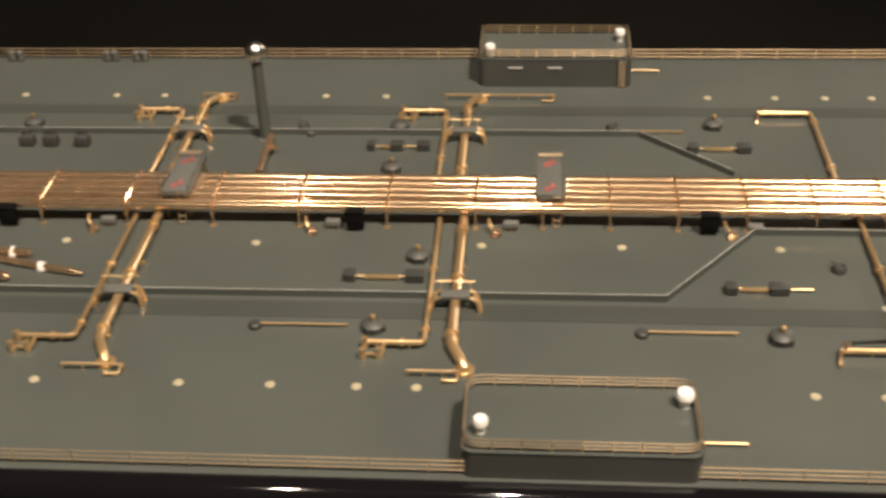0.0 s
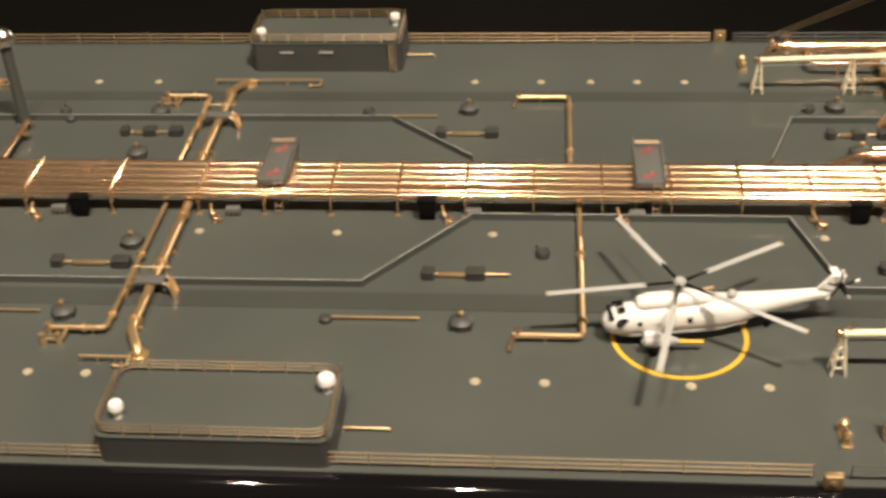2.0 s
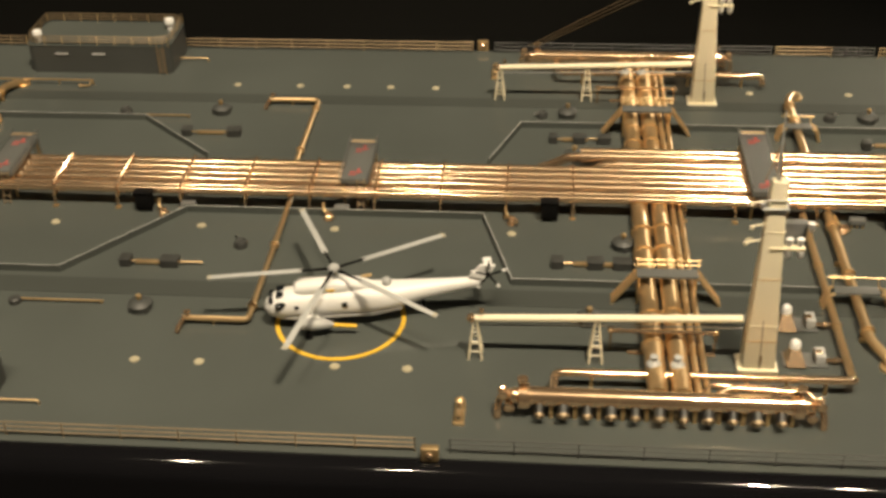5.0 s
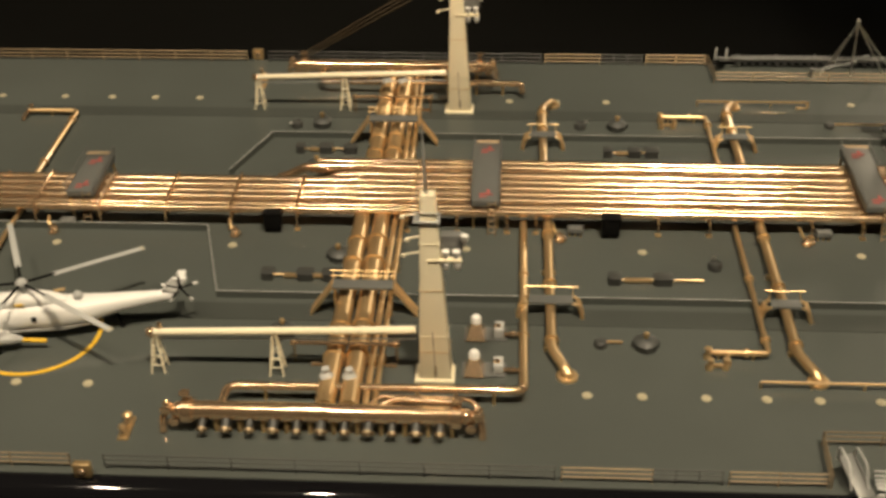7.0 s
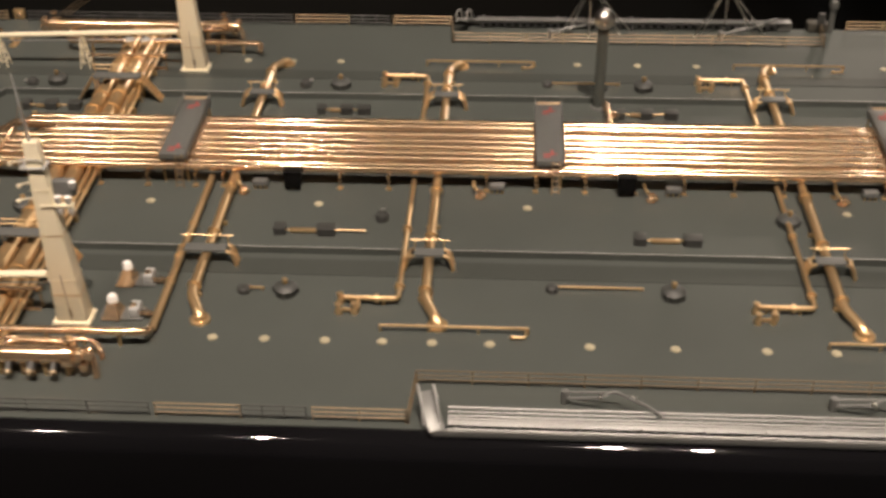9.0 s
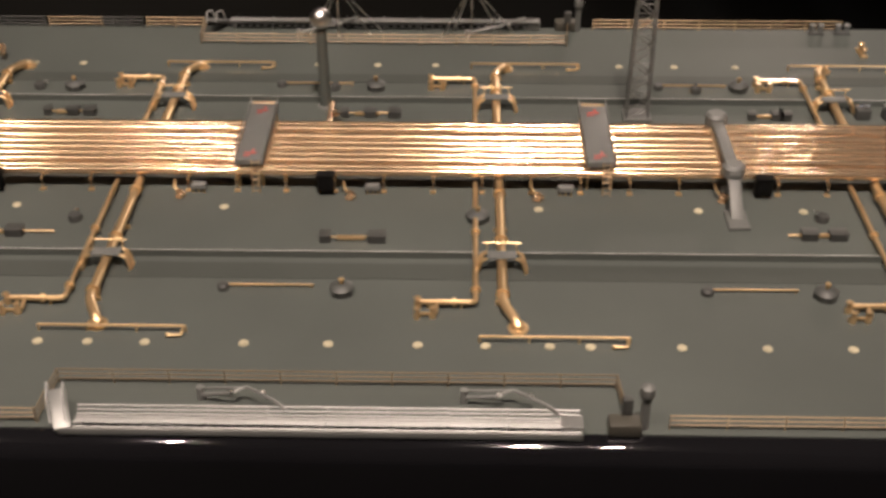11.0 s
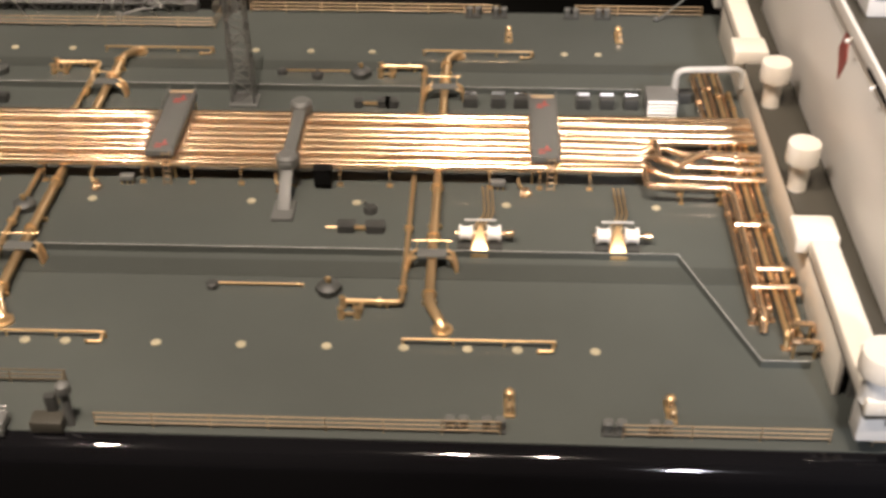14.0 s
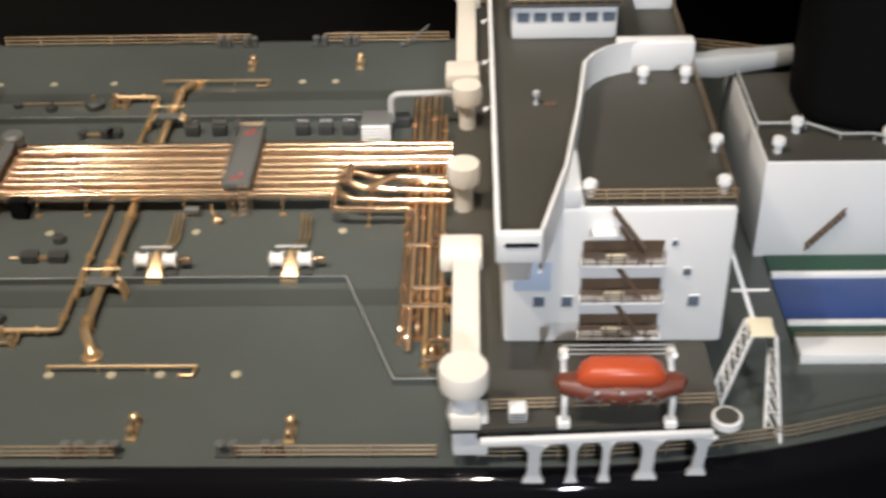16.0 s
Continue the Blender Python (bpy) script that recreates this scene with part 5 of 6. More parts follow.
# how each near pipe of the rack turns outboard and runs on: (x, y, height over the rack)
STEPS = (
    (0, 0.0036, ((0.0, 0, 0), (0.003, 0, 0), (0.003, -0.026, 0), (0.076, -0.027, 0), (0.081, -0.036, -0.003), (0.080, -0.205, -0.007), (0.080, -0.213, -0.017))),
    (1, 0.0034, ((0.0, 0, 0), (0.006, 0, 0.002), (0.008, -0.012, 0.004), (0.020, -0.021, 0.002), (0.114, -0.022, 0))),
    (2, 0.0036, ((0.0, 0, 0), (0.010, 0, 0.003), (0.014, -0.008, 0.006), (0.026, -0.015, 0.003), (0.114, -0.017, 0))),
    (3, 0.0034, ((0.0, 0, 0), (0.014, 0, 0.005), (0.024, -0.004, 0.008), (0.040, -0.010, 0.005), (0.114, -0.013, 0))),
    (4, 0.0036, ((0.0, 0, 0), (0.016, 0, 0), (0.016, -0.004, 0.009), (0.016, -0.036, 0.009), (0.034, -0.044, 0.007), (0.058, -0.022, 0.007), (0.114, -0.021, 0.004))),
)
for k, r, run in STEPS:
    y0 = near_ys[k]
    ob = thing("stepped_pipe", "brass rack pipe stepping sideways before the bridge", "pipe", (4.033, y0, PZ), "central rack pipes")
    bm = B()
    tube(bm, run, r, 0.006, 10)
    part("pipe", bm, BRASS, ob)
    ys = run[3][1]
    for fx in (0.036, 0.072):
        bm = B()
        rod(bm, (fx, ys, -PZ), (fx, ys, 0), 0.0010, seg=6)
        box(bm, (fx, ys, -PZ + 0.0006), (0.004, 0.004, 0.0012))
        part("support", bm, OLDBRASS, ob)
    bm = B()
    rod(bm, (0.0885, run[-1][1] if k else -0.10, run[-1][2] if k else -0.005), (0.0915, run[-1][1] if k else -0.103, run[-1][2] if k else -0.005), r * 1.4, seg=12)
    if k:
        part("flange", bm, BRASS, ob)
    else:
        bm.free()
ob = thing("louvred_box", "pale grey louvred ventilation box beside the pipes", "ventilation box", (4.067, 0.128, 0))
bm = B()
box(bm, (0, 0, 0.011), (0.032, 0.030, 0.022), 0.0008)
part("body", bm, ALLOY, ob)
for k in range(5):
    bm = B()
    box(bm, (0, -0.0160, 0.003 + 0.004 * k), (0.030, 0.003, 0.0018), 0.0003, Matrix.Rotation(0.5, 4, "X"))
    part("louvre", bm, WHITE, ob)
ob = thing("vent_pipe", "white bent ventilation pipe reaching the bridge front", "pipe", (4.082, 0.140, 0))
bm = B()
tube(bm, [(0, 0, 0.010), (0, 0, 0.042), (0.068, 0.004, 0.042), (0.070, 0.004, 0.02)], 0.0036, 0.010, 12)
part("pipe", bm, PALEGREY, ob)
ob = thing("dark_locker", "small dark locker behind the pipe rack", "deck locker", (4.093, 0.150, 0), "dark deck lockers")
bm = B()
box(bm, (0, 0, 0.006), (0.016, 0.014, 0.012), 0.001)
part("locker", bm, CHARCOAL, ob)


# ---- the bridge superstructure ----
RD = 0.047
ob = thing("bridge_deck", "dark raised bridge deck on white front wall and frames", "raised deck", (4.15, 0, 0))
bm = B()
prism(bm, [(0.002, -0.370), (0.195, -0.362), (0.195, 0.362), (0.002, 0.370)], RD - 0.004, RD)
part("deck_plate", bm, ROOF, ob)
bm = B()
box(bm, (0.005, 0, 0.0215), (0.005, 0.60, 0.043), 0.0008)
part("front_wall", bm, OFFWHITE, ob)
for s in (-1, 1):
    bm = B()
    box(bm, (0.012, s * 0.268, RD + 0.006), (0.022, 0.205, 0.014), 0.002)
    part("front_girder", bm, OFFWHITE, ob, "ivory box girder along the front edge")
    bm = B()
    box(bm, (0.008, s * 0.163, RD + 0.006), (0.036, 0.034, 0.017), 0.003)
    part("girder_end", bm, OFFWHITE, ob)
    bm = B()
    box(bm, (0.015, s * 0.354, 0.034), (0.026, 0.020, 0.038), 0.002)
    part("corner_pillar", bm, WHITE, ob)
    bm = B()
    box(bm, (0.104, s * 0.3760, RD - 0.0025), (0.164, 0.0042, 0.0065), 0.0010, Matrix.Rotation(s * -0.05, 4, "Z"))
    part("side_beam", bm, WHITE, ob)
    for x, w in ((0.0605, 0.0085), (0.0879, 0.0048), (0.1117, 0.0048), (0.142, 0.009), (0.1796, 0.0078)):
        y = s * (half_width(4.15 + x) + 0.0105)
        yt = s * (0.3760 - (x - 0.104) * 0.05)
        bm = B()
        for (wa, ya, za), (wb, yb, zb) in zip(((w * 1.9, y, -0.005), (w * 1.1, y, 0.003), (w, y, 0.030), (w * 1.4, y, 0.036)), ((w * 1.1, y, 0.003), (w, y, 0.030), (w * 1.4, y, 0.036), (w * 2.4, yt, 0.0415))):
            a = [bm.verts.new((x + i * wa / 2, ya + (yt - ya) * max(0, za) / 0.0415 + j * 0.002, za)) for i, j in ((-1, -1), (1, -1), (1, 1), (-1, 1))]
            b = [bm.verts.new((x + i * wb / 2, yb + (yt - yb) * max(0, zb) / 0.0415 + j * 0.002, zb)) for i, j in ((-1, -1), (1, -1), (1, 1), (-1, 1))]
            for k in range(4):
                bm.faces.new((a[k], a[(k + 1) % 4], b[(k + 1) % 4], b[k]))
            bm.faces.new(a[::-1])
            bm.faces.new(b)
        part("frame_leg", bm, WHITE, ob)
    bm = B()
    box(bm, (0.104, s * 0.30, 0.021), (0.18, 0.004, 0.042))
    part("inner_wall", bm, GREY, ob)
    bm = B()
    lathe(bm, [(0.011, RD - 0.003), (0.011, RD + 0.0025), (0.009, RD + 0.003)], (0.197, s * 0.360, 0), 16)
    disc = part("corner_disc", bm, WHITE, ob)
    bm = B()
    lathe(bm, [(0.0085, RD + 0.0028), (0.0085, RD + 0.0036), (0.0005, RD + 0.0037)], (0.197, s * 0.360, 0), 16)
    part("disc_top", bm, ROOF, disc, "dark top of the disc")
for s in (-1, 1):
    guard_rail("thin bronze wire guard rail along the aft deck edge", [(x, s * (half_width(x) - 0.006), 0) for x in (4.17, 4.25, 4.33, 4.41, 4.49, 4.57, 4.65)], 0.0135, WIRE, 0.02)

for x, y, r, h in ((4.160, -0.085, 0.0145, 0.047), (4.163, 0.062, 0.0145, 0.047), (4.161, -0.358, 0.0178, 0.044), (4.161, 0.358, 0.0178, 0.044)):
    ob = thing("mushroom_vent", "large cream mushroom ventilator on the bridge front", "ventilator", (x, y, RD if abs(y) < 0.3 else RD + 0.005), "cream bridge-front vents")
    bm = B()
    lathe(bm, [(r * 0.58, 0), (r * 0.58, h * 0.7)] if r < 0.016 else [(r * 0.72, 0), (r * 0.6, h * 0.3), (r * 0.6, h * 0.6)], seg=20)
    part("stem", bm, OFFWHITE if r < 0.016 else WHITE, ob)
    bm = B()
    lathe(bm, [(r * 0.7, h * 0.56), (r * 0.97, h * 0.60), (r, h * 0.66), (r, h * 0.94), (r * 0.95, h), (r * 0.01, h * 1.005)], seg=24)
    part("cap", bm, OFFWHITE, ob)

house = thing("bridge_house", "white accommodation block with dark roof and stacked balconies", "superstructure", (4.19, 0, RD))
HX = 0.167
bm = B()
box(bm, (HX / 2, 0, 0.0615), (HX, 0.55, 0.123), 0.004)
part("wall", bm, WHITE, house)
bm = B()
box(bm, (0.028, 0, 0.1305), (0.055, 0.548, 0.0165), 0.002)
part("upper_wall", bm, WHITE, house)
bm = B()
prism(bm, [(0.058, -0.2715), (0.166, -0.2715), (0.166, 0.2715), (0.058, 0.2715)], 0.1232, 0.1250)
part("roof", bm, ROOF, house)
WING = [(-0.006, -0.348), (0.021, -0.348), (0.043, -0.264), (0.058, -0.178), (0.068, -0.105), (0.076, -0.090), (0.088, -0.078), (0.104, -0.070), (0.125, -0.066)]
WING = WING + [(x, -y) for x, y in reversed(WING)]
bm = B()
prism(bm, WING, 0.1385, 0.1425)
part("wing_floor", bm, ROOF, house)
bm = B()
box(bm, (-0.0055, 0, 0.147), (0.0035, 0.70, 0.013), 0.001)
part("front_parapet", bm, WHITE, house)
for y in (-0.25, -0.163, 0.163, 0.25):
    bm = B()
    box(bm, (-0.0075, y, 0.1435), (0.001, 0.06, 0.0035))
    part("parapet_slot", bm, SOOT, house, "dark slot in the parapet")
for s in (-1, 1):
    bm = B()
    box(bm, (0.0085, s * 0.3465, 0.1415), (0.031, 0.007, 0.024), 0.002)
    wp = part("wing_cab", bm, WHITE, house)
    bm = B()
    box(bm, (0.010, s * 0.3503, 0.145), (0.022, 0.001, 0.003))
    part("slot", bm, SOOT, wp, "dark slot")
    bm = B()
    a = [bm.verts.new((x, s * y, z)) for x, y, z in ((-0.001, 0.274, 0.060), (0.020, 0.274, 0.060), (0.024, 0.274, 0.138), (-0.001, 0.274, 0.138))]
    b = [bm.verts.new((x, s * y, z)) for x, y, z in ((0.002, 0.277, 0.062), (0.018, 0.277, 0.062), (0.020, 0.345, 0.138), (-0.002, 0.345, 0.138))]
    for k in range(4):
        bm.faces.new((a[k], a[(k + 1) % 4], b[(k + 1) % 4], b[k]))
    bm.faces.new(a[::-1])
    bm.faces.new(b)
    part("wing_bracket", bm, WHITE, house, "white bracket below the bridge wing")
    path = [(x, -y) for x, y in WING[1:9]]
    bm = B()
    tops = 0.1535
    rows4 = [[bm.verts.new((x + dx, s * y, z)) for x, y in path] for dx, z in ((0, 0.121), (0, tops), (0.0026, tops), (0.0026, 0.121))]
    for p, q in zip(rows4, rows4[1:] + rows4[:1]):
        for k in range(len(p) - 1):
            bm.faces.new((p[k], p[k + 1], q[k + 1], q[k]))
    part("curved_parapet", bm, WHITE, house)
    bm = B()
    box(bm, (0.132, s * 0.062, 0.139), (0.066, 0.014, 0.028), 0.003)
    part("roof_screen", bm, WHITE, house)
    # windows and balconies of the side
    for x, z, w in ((0.027, 0.041, 0.009), (0.048, 0.041, 0.009), (0.142, 0.041, 0.009), (0.135, 0.068, 0.006), (0.124, 0.094, 0.0045)):
        bm = B()
        box(bm, (x, s * 0.2750, z), (w, 0.0016, w * 1.1), 0.0004)
        wf = part("window", bm, WHITE, house)
        bm = B()
        box(bm, (x, s * 0.2762, z), (w * 0.92, 0.0008, w * 1.0), 0.0002)
        part("pane", bm, PALEGLASS, wf, "grey window pane")
    # bluish shade below the wing, coloured into a thin sheet
    bm = B()
    box(bm, (0.022, s * 0.2755, 0.064), (0.027, 0.002, 0.026), 0.0009)
    part("wing_shade_sheet", bm, SHADEBLUE, house, "pale blue sheet painted as the shade below the wing")
    for k, z in enumerate((0.0115, 0.045, 0.079)):
        x0, x1 = 0.058, 0.1165
        bm = B()
        box(bm, ((x0 + x1) / 2, s * 0.2795, z), (x1 - x0 + 0.004, 0.011, 0.0022), 0.0004)
        bal = part("balcony", bm, WHITE, house)
        bm = B()
        box(bm, ((x0 + x1) / 2, s * 0.2756, z + 0.009), (x1 - x0, 0.0012, 0.016))
        part("dark_dado", bm, WOOD, bal, "brown boarded back")
        for q in range(4):
            bm = B()
            rod(bm, (x0, s * 0.2845, z + 0.003 + 0.003 * q), (x1, s * 0.2845, z + 0.003 + 0.003 * q), 0.0005, seg=5)
            part("balcony_rail", bm, WOOD, bal)
        bm = B()
        for q in range(7):
            rod(bm, (x0 + (x1 - x0) * q / 6, s * 0.2845, z), (x0 + (x1 - x0) * q / 6, s * 0.2845, z + 0.0135), 0.0005, seg=5)
        part("balcony_posts", bm, WOOD, bal)
        bm = B()
        for dy in (0.2770, 0.2825):
            rod(bm, (0.084, s * dy, z + 0.030), (0.102, s * dy, z + 0.002), 0.0010, seg=6)
        for q in range(7):
            t = (q + 0.5) / 7
            box(bm, (0.084 + 0.018 * t, s * 0.2798, z + 0.030 - 0.028 * t), (0.003, 0.006, 0.0008))
        part("stair", bm, WOOD, bal, "brown wooden stair")
        bm = B()
        box(bm, (0.082, s * 0.281, z + 0.005), (0.015, 0.005, 0.007), 0.0008)
        part("locker", bm, CREAM, bal)
    bm = B()
    for q in range(3):
        rod(bm, (0.060, s * 0.270, 0.129 + 0.0035 * q), (0.166, s * 0.270, 0.129 + 0.0035 * q), 0.0005, seg=5)
    for q in range(9):
        rod(bm, (0.060 + 0.106 * q / 8, s * 0.270, 0.125), (0.060 + 0.106 * q / 8, s * 0.270, 0.136), 0.0005, seg=5)
    part("roof_rail", bm, WIRE, house)
bm = B()
for q in range(3):
    rod(bm, (0.164, -0.27, 0.129 + 0.0035 * q), (0.164, 0.27, 0.129 + 0.0035 * q), 0.0005, seg=5)
part("aft_roof_rail", bm, WIRE, house)
bm = B()
a = [bm.verts.new((-0.0012, -0.043 + dy, z)) for dy, z in ((0, 0.134), (0.013, 0.110), (0, 0.086), (-0.013, 0.110))]
b = [bm.verts.new((0.0005, v.co.y, v.co.z)) for v in a]
for k in range(4):
    bm.faces.new((a[k], a[(k + 1) % 4], b[(k + 1) % 4], b[k]))
bm.faces.new(a[::-1])
bm.faces.new(b)
part("emblem", bm, FADED, house, "plain faded red lozenge emblem")
for y in (-0.16, -0.08, 0.0, 0.08, 0.16):
    bm = B()
    rod(bm, (-0.011, y, 0.141), (-0.006, y, 0.145), 0.0009, seg=6)
    ball(bm, (-0.0115, y, 0.141), 0.0020, u=8, v=6)
    part("front_lamp", bm, WHITE, house)
# wheelhouse
wh = thing("wheelhouse", "white wheelhouse with a row of windows on the roof", "wheelhouse", (4.2, 0, RD + 0.1425))
bm = B()
box(bm, (0.047, 0.0, 0.016), (0.090, 0.082, 0.032), 0.003)
part("wall", bm, WHITE, wh)
bm = B()
box(bm, (0.047, 0.0, 0.033), (0.100, 0.092, 0.003), 0.001)
part("roof", bm, ROOF, wh)
for s in (-1, 1):
    for k in range(6):
        bm = B()
        box(bm, (0.012 + 0.0145 * k, s * 0.0413, 0.021), (0.0105, 0.0012, 0.008), 0.0004)
        part("window", bm, PALEGLASS, wh, "pale blue window")
for k in range(6):
    bm = B()
    box(bm, (0.0013, -0.033 + 0.0132 * k, 0.021), (0.0012, 0.0105, 0.008), 0.0004)
    part("window", bm, PALEGLASS, wh, "pale blue window")
bm = B()
for q in range(3):
    rod(bm, (0.0, -0.045, 0.038 + 0.003 * q), (0.095, -0.045, 0.038 + 0.003 * q), 0.0005, seg=5)
for q in range(8):
    rod(bm, (0.0135 * q, -0.045, 0.034), (0.0135 * q, -0.045, 0.044), 0.0005, seg=5)
part("roof_rail", bm, WIRE, wh)
ob = thing("compass_stand", "small white compass stand with brown base on wing floor", "compass", (4.218, -0.155, RD + 0.1425))
bm = B()
lathe(bm, [(0.0022, 0), (0.0012, 0.004), (0.0012, 0.007), (0.0028, 0.008), (0.0028, 0.011), (0.0006, 0.0125)], seg=12)
part("stand", bm, PALEGREY, ob)
ob = thing("wing_bench", "low wooden bench on the bridge wing floor", "bench", (4.229, -0.158, RD + 0.1425))
bm = B()
box(bm, (0, 0, 0.0015), (0.010, 0.005, 0.003), 0.0005)
part("seat", bm, WOOD, ob)
for x, y, z in ((4.252, -0.262, RD + 0.1255), (4.348, -0.258, RD + 0.1255), (4.31, -0.088, RD + 0.1255), (4.345, -0.088, RD + 0.1255), (4.352, -0.2, RD + 0.1255), (4.29, 0.02, RD + 0.1255), (4.35, 0.06, RD + 0.1255)):
    mushroom_vent(x, y, z, 0.0052, 0.013, "small roof vents")
ob = thing("side_step", "dark wooden step landing with stair at the roof edge", "stair", (4.262, -0.281, RD + 0.104))
bm = B()
box(bm, (0, 0, 0.002), (0.018, 0.010, 0.003), 0.0005)
part("landing", bm, WHITE, ob)
bm = B()
for dy in (-0.003, 0.003):
    rod(bm, (0.006, dy, 0.022), (0.030, dy, -0.012), 0.0011, seg=6)
for q in range(8):
    t = (q + 0.5) / 8
    box(bm, (0.006 + 0.024 * t, 0, 0.022 - 0.034 * t), (0.003, 0.007, 0.0009))
part("stair_flight", bm, WOOD, ob, "brown wooden stair")


# ---- lifeboats on davits ----
def lifeboat(s):
    ob = thing("lifeboat", "orange covered lifeboat with maroon hull slung on white davits", "lifeboat", (4.270, s * 0.360, RD), "lifeboats")
    bm = B()
    loft(bm, [(-0.046, 0, 0.036, 0.001, 0.002), (-0.0425, 0, 0.0345, 0.0075, 0.0065), (-0.026, 0, 0.032, 0.0125, 0.0095), (0, 0, 0.031, 0.0148, 0.0105), (0.026, 0, 0.032, 0.0125, 0.0095), (0.0425, 0, 0.0345, 0.0075, 0.0065), (0.046, 0, 0.036, 0.001, 0.002)], 16, 2.2)
    part("hull", bm, MAROON, ob)
    bm = B()
    loft(bm, [(-0.031, 0, 0.040, 0.004, 0.003), (-0.027, 0, 0.043, 0.009, 0.0065), (-0.020, 0, 0.0445, 0.0108, 0.0095), (0.020, 0, 0.0445, 0.0108, 0.0095), (0.027, 0, 0.043, 0.009, 0.0065), (0.031, 0, 0.040, 0.004, 0.003)], 16, 3.0)
    part("canopy", bm, ORANGE, ob, "glossy orange canopy")
    bm = B()
    loft(bm, [(-0.036, 0, 0.025, 0.001, 0.001), (-0.020, 0, 0.023, 0.006, 0.003), (0.020, 0, 0.023, 0.006, 0.003), (0.036, 0, 0.025, 0.001, 0.001)], 10)
    part("keel", bm, PALEGREY, ob)
    for k in range(3):
        bm = B()
        ball(bm, (-0.018 + 0.018 * k, s * 0.0135, 0.037), 0.0019, u=8, v=6)
        part("port_light", bm, PALEGREY, ob)
    for k in range(6):
        bm = B()
        tube(bm, [(-0.033 + 0.011 * k, s * 0.0125, 0.034), (-0.0275 + 0.011 * k, s * 0.0145, 0.029), (-0.022 + 0.011 * k, s * 0.0125, 0.034)], 0.0005, 0.003, 5)
        part("grab_line", bm, GREY, ob)
    for px in (-0.039, 0.036):
        bm = B()
        tube(bm, [(px, s * 0.006, 0.0), (px, s * 0.007, 0.024), (px, -s * 0.002, 0.032), (px, -s * 0.018, 0.046), (px, -s * 0.004, 0.056)], 0.0022, 0.004, 8)
        dv = part("davit", bm, WHITE, ob, "white davit arm")
        bm = B()
        box(bm, (px, s * 0.006, 0.003), (0.009, 0.009, 0.006), 0.001)
        part("davit_foot", bm, WHITE, dv)
        bm = B()
        box(bm, (px, -s * 0.018, 0.046), (0.006, 0.006, 0.008), 0.001)
        part("davit_head", bm, WHITE, dv)
    for k in range(3):
        bm = B()
        rod(bm, (-0.04, -s * 0.020, 0.044 + 0.004 * k), (0.038, -s * 0.020, 0.044 + 0.004 * k), 0.0005, seg=5)
        part("span_wire", bm, PALEGREY, ob)


lifeboat(-1)
lifeboat(1)
for s in (-1, 1):
    guard_rail("thin bronze wire guard rail on the bridge deck edge", [(4.178, s * 0.352, RD), (4.34, s * 0.346, RD)], 0.012, WIRE, 0.02)
    ob = thing("liferaft", "white slatted liferaft cradle on the bridge deck edge", "liferaft", (4.199, s * 0.358, RD), "liferafts")
    bm = B()
    box(bm, (0, 0, 0.006), (0.013, 0.012, 0.012), 0.0015)
    part("case", bm, WHITE, ob)
    for k in range(3):
        bm = B()
        box(bm, (0, s * 0.0063, 0.003 + 0.003 * k), (0.011, 0.0012, 0.0012))
        part("slat", bm, GREY, ob)

# ---- aft deck: engine casing, funnel, pool ----
ob = thing("engine_casing", "white engine casing with dark railed roof behind the bridge", "superstructure", (4.42, 0, 0))
bm = B()
box(bm, (0.15, 0, 0.05), (0.30, 0.198, 0.10), 0.002)
part("wall", bm, WHITE, ob)
bm = B()
box(bm, (0.15, 0, 0.1008), (0.297, 0.195, 0.0016))
part("roof", bm, ROOF, ob)
bm = B()
tube(bm, [(0.002, 0.06, 0.108), (0.002, -0.045, 0.108), (0.045, -0.045, 0.108), (0.07, -0.065, 0.108), (0.10, -0.065, 0.108), (0.13, -0.09, 0.108)], 0.0012, 0.004, 6)
for p in ((0.002, 0.0), (0.002, -0.045), (0.045, -0.045), (0.07, -0.065), (0.10, -0.065)):
    rod(bm, (*p, 0.1), (*p, 0.108), 0.0007, seg=5)
part("roof_rail", bm, PALEGREY, ob)
bm = B()
for dz in (-0.003, 0.003):
    rod(bm, (0.045, -0.101, 0.012 + dz), (0.075, -0.101, 0.05 + dz), 0.0011, seg=6)
for q in range(9):
    t = (q + 0.5) / 9
    box(bm, (0.045 + 0.03 * t, -0.1025, 0.012 + 0.038 * t), (0.003, 0.006, 0.0009))
part("side_stair", bm, WOOD, ob, "brown wooden stair")
for x, y in ((4.432, -0.084), (4.455, -0.05), (4.53, -0.07), (4.42 + 0.06, 0.05)):
    mushroom_vent(x, y, 0.1016, 0.0058, 0.014, "small roof vents")
ob = thing("funnel", "tall matt black funnel on the engine casing roof", "funnel", (4.57, 0.0, 0.1016))
bm = B()
loft(bm, [(-0.105, 0, 0.11, 0.03, 0.11), (-0.095, 0, 0.11, 0.05, 0.11), (-0.06, 0, 0.11, 0.068, 0.11), (0.06, 0, 0.11, 0.068, 0.11), (0.1, 0, 0.11, 0.045, 0.11)], 20, 9)
part("body", bm, SOOT, ob)
bm = B()
box(bm, (0, 0, 0.2215), (0.17, 0.11, 0.004), 0.001)
part("top_plate", bm, SOOT, ob)
ob = thing("air_duct", "grey sheet-metal duct between bridge block and funnel", "duct", (4.36, 0.062, 0))
bm = B()
loft(bm, [(0.0, 0, 0.112, 0.009, 0.011), (0.03, 0, 0.112, 0.009, 0.011), (0.045, 0.003, 0.112, 0.011, 0.0125), (0.075, 0.006, 0.114, 0.009, 0.010), (0.115, 0.008, 0.118, 0.0085, 0.009)], 12, 4)
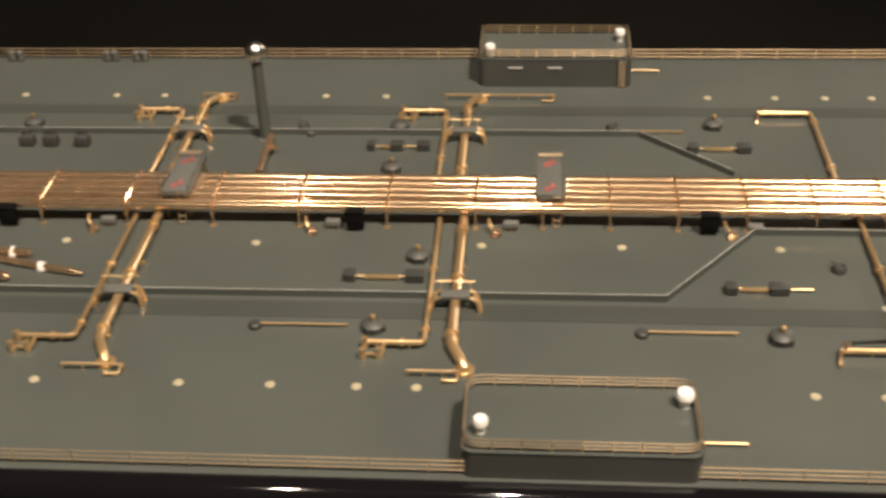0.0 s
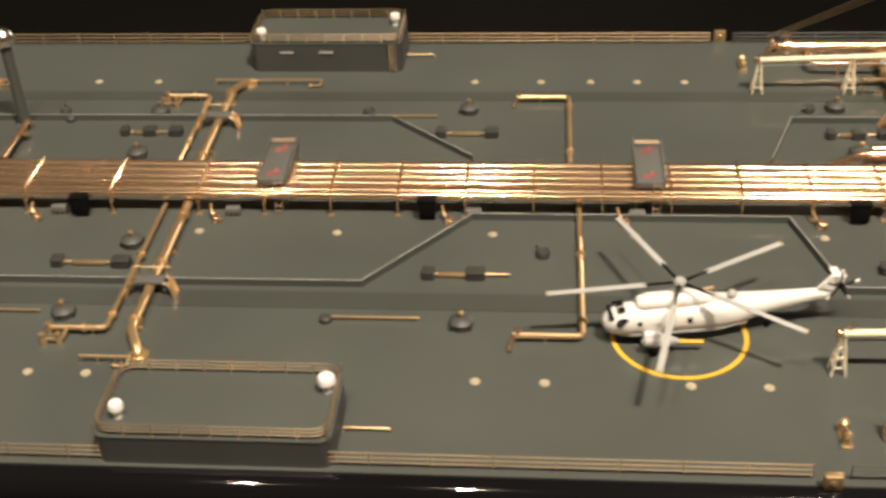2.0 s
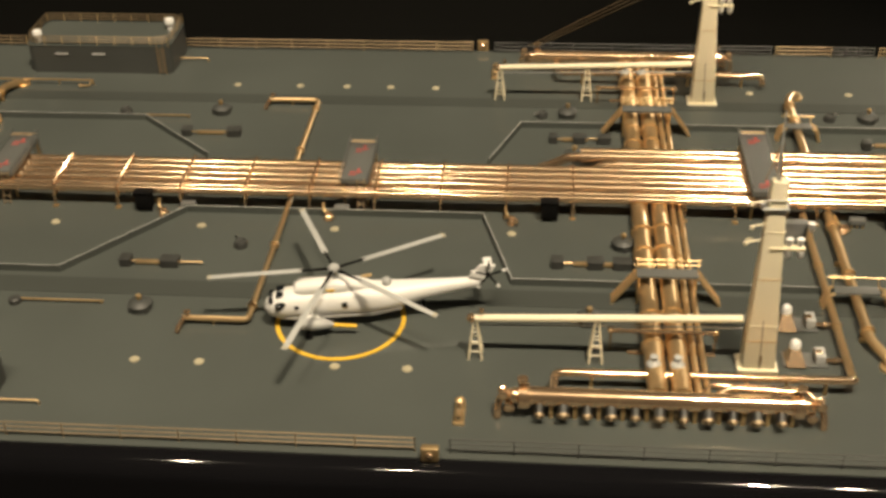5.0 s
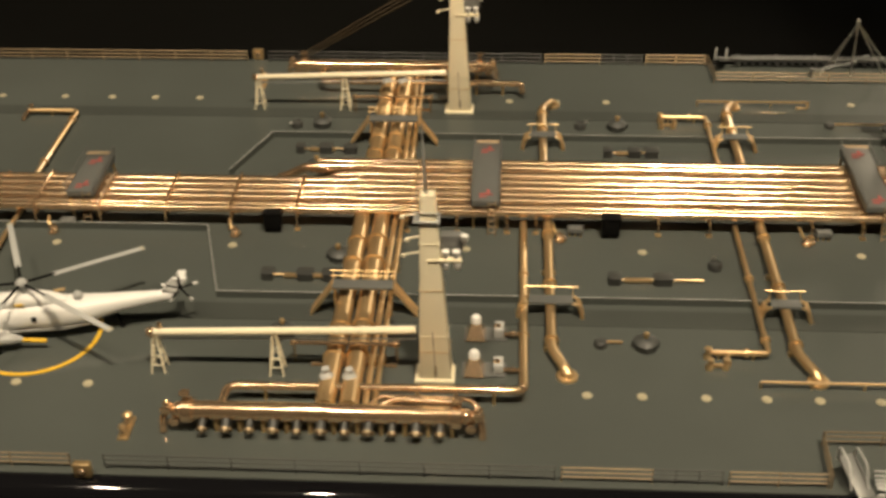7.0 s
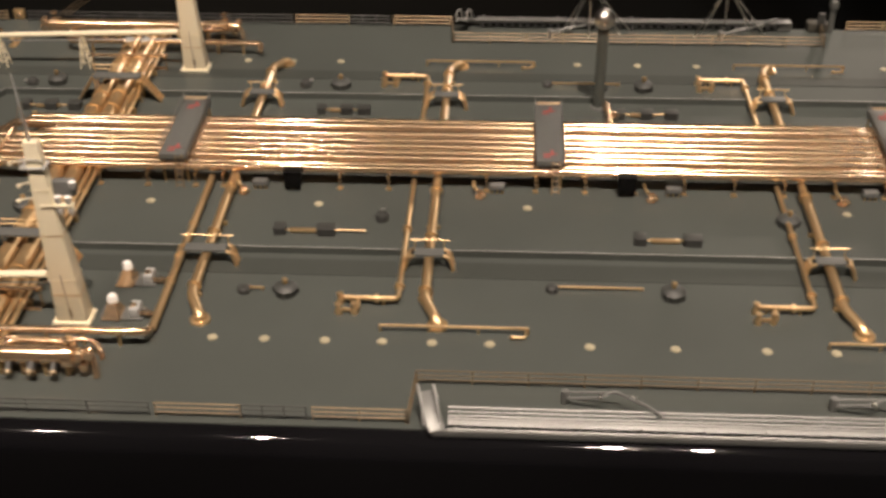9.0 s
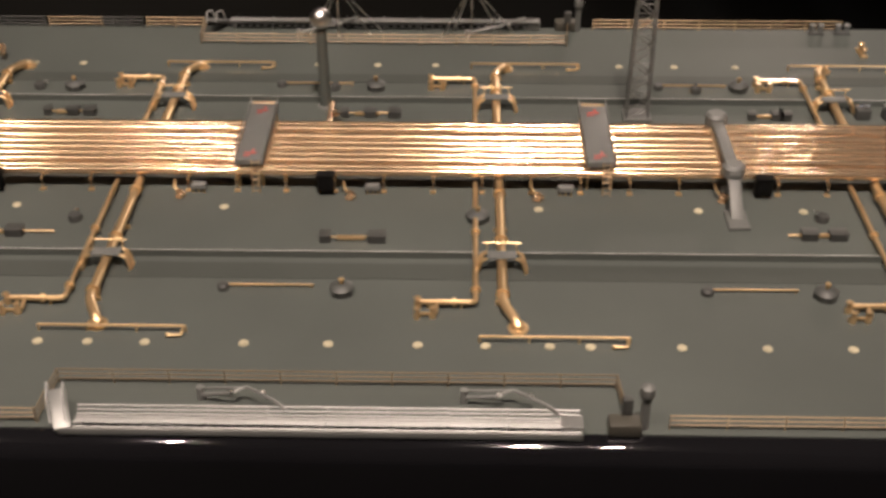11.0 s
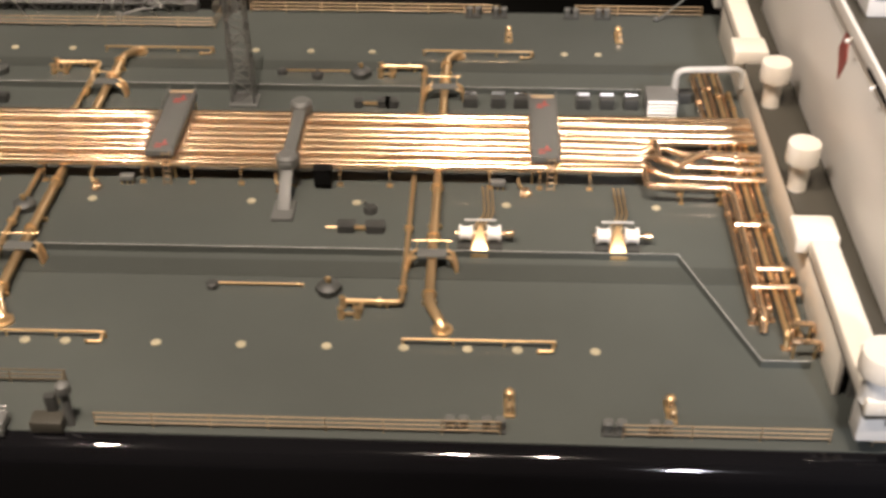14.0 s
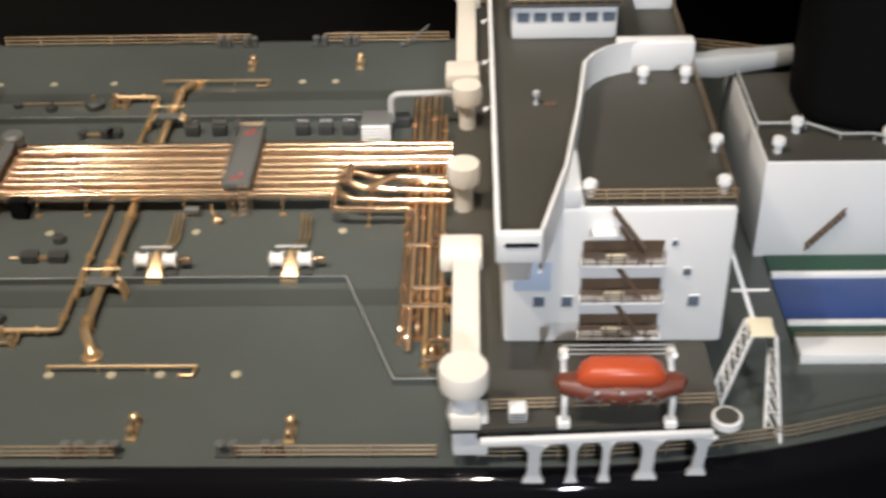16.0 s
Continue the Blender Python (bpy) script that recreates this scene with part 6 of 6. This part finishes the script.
part("duct", bm, PALEGREY, ob)
for px in (0.025, 0.07):
    bm = B()
    box(bm, (px, 0.004, 0.05), (0.006, 0.012, 0.10), 0.001)
    part("duct_leg", bm, PALEGREY, ob)
for s in (-1,):
    ob = thing("swimming_pool", "blue-lined pool between dark green walks and white kerb", "pool", (4.58, s * 0.16, 0), "aft deck pools")
    for nm, y0, y1, z, m in (("green_walk", 0.100, 0.128, 0.003, GREEN), ("inner_kerb", 0.128, 0.134, 0.006, WHITE), ("water", 0.134, 0.196, 0.002, BLUE), ("outer_kerb", 0.196, 0.201, 0.006, WHITE),
                             ("outer_walk", 0.201, 0.224, 0.003, GREEN), ("white_kerb", 0.224, 0.247, 0.010, WHITE)):
        bm = B()
        box(bm, (0, s * ((y0 + y1) / 2 - 0.16), z / 2), (0.30, y1 - y0, z), 0.0006)
        part(nm, bm, m, ob)
    bm = B()
    for q in range(3):
        rod(bm, (-0.15, s * (0.222 - 0.16), 0.006 + 0.003 * q), (0.15, s * (0.222 - 0.16), 0.006 + 0.003 * q), 0.0005, seg=5)
    part("pool_rail", bm, WIRE, ob)
    ob = thing("boarding_frame", "white lattice boarding frame standing behind the bridge block", "frame", (4.382, s * 0.296, 0), "boarding frames")
    bm = B()
    box(bm, (0, -s * 0.008, 0.072), (0.018, 0.022, 0.0022), 0.0005)
    part("platform", bm, CREAM, ob)
    for (ax, ay), (bx, by) in (((-0.009, 0.003), (-0.030, 0.012)), ((0.009, 0.003), (0.014, 0.040)), ((-0.009, -0.018), (-0.034, -0.005)), ((0.009, -0.018), (0.006, 0.024))):
        bm = B()
        rod(bm, (ax, s * ay, 0.072), (bx, s * by, 0), 0.0014, seg=6)
        part("leg", bm, WHITE, ob)
    bm = B()
    for q in range(7):
        t0, t1 = q / 7, (q + 1) / 7
        rod(bm, (-0.009 - 0.025 * t0, s * (-0.018 + 0.013 * t0), 0.072 * (1 - t0)), (-0.009 - 0.021 * t1, s * (0.003 + 0.009 * t1), 0.072 * (1 - t1)), 0.0008, seg=5)
        rod(bm, (0.009 - 0.003 * t0, s * (-0.018 + 0.042 * t0), 0.072 * (1 - t0)), (0.009 + 0.005 * t1, s * (0.003 + 0.037 * t1), 0.072 * (1 - t1)), 0.0008, seg=5)
        rod(bm, (-0.009 - 0.021 * t0, s * (0.003 + 0.009 * t0), 0.072 * (1 - t0)), (-0.009 - 0.025 * t1, s * (-0.018 + 0.013 * t1), 0.072 * (1 - t1)), 0.0008, seg=5)
        rod(bm, (0.009 + 0.005 * t0, s * (0.003 + 0.037 * t0), 0.072 * (1 - t0)), (0.009 - 0.003 * t1, s * (-0.018 + 0.042 * t1), 0.072 * (1 - t1)), 0.0008, seg=5)
    part("bracing", bm, WHITE, ob)
    bm = B()
    rod(bm, (-0.004, -s * 0.018, 0.072), (-0.024, -s * 0.05, 0.125), 0.0016, seg=6)
    rod(bm, (-0.02, -s * 0.03, 0.090), (0.008, -s * 0.03, 0.090), 0.0012, seg=6)
    part("upper_strut", bm, WHITE, ob)
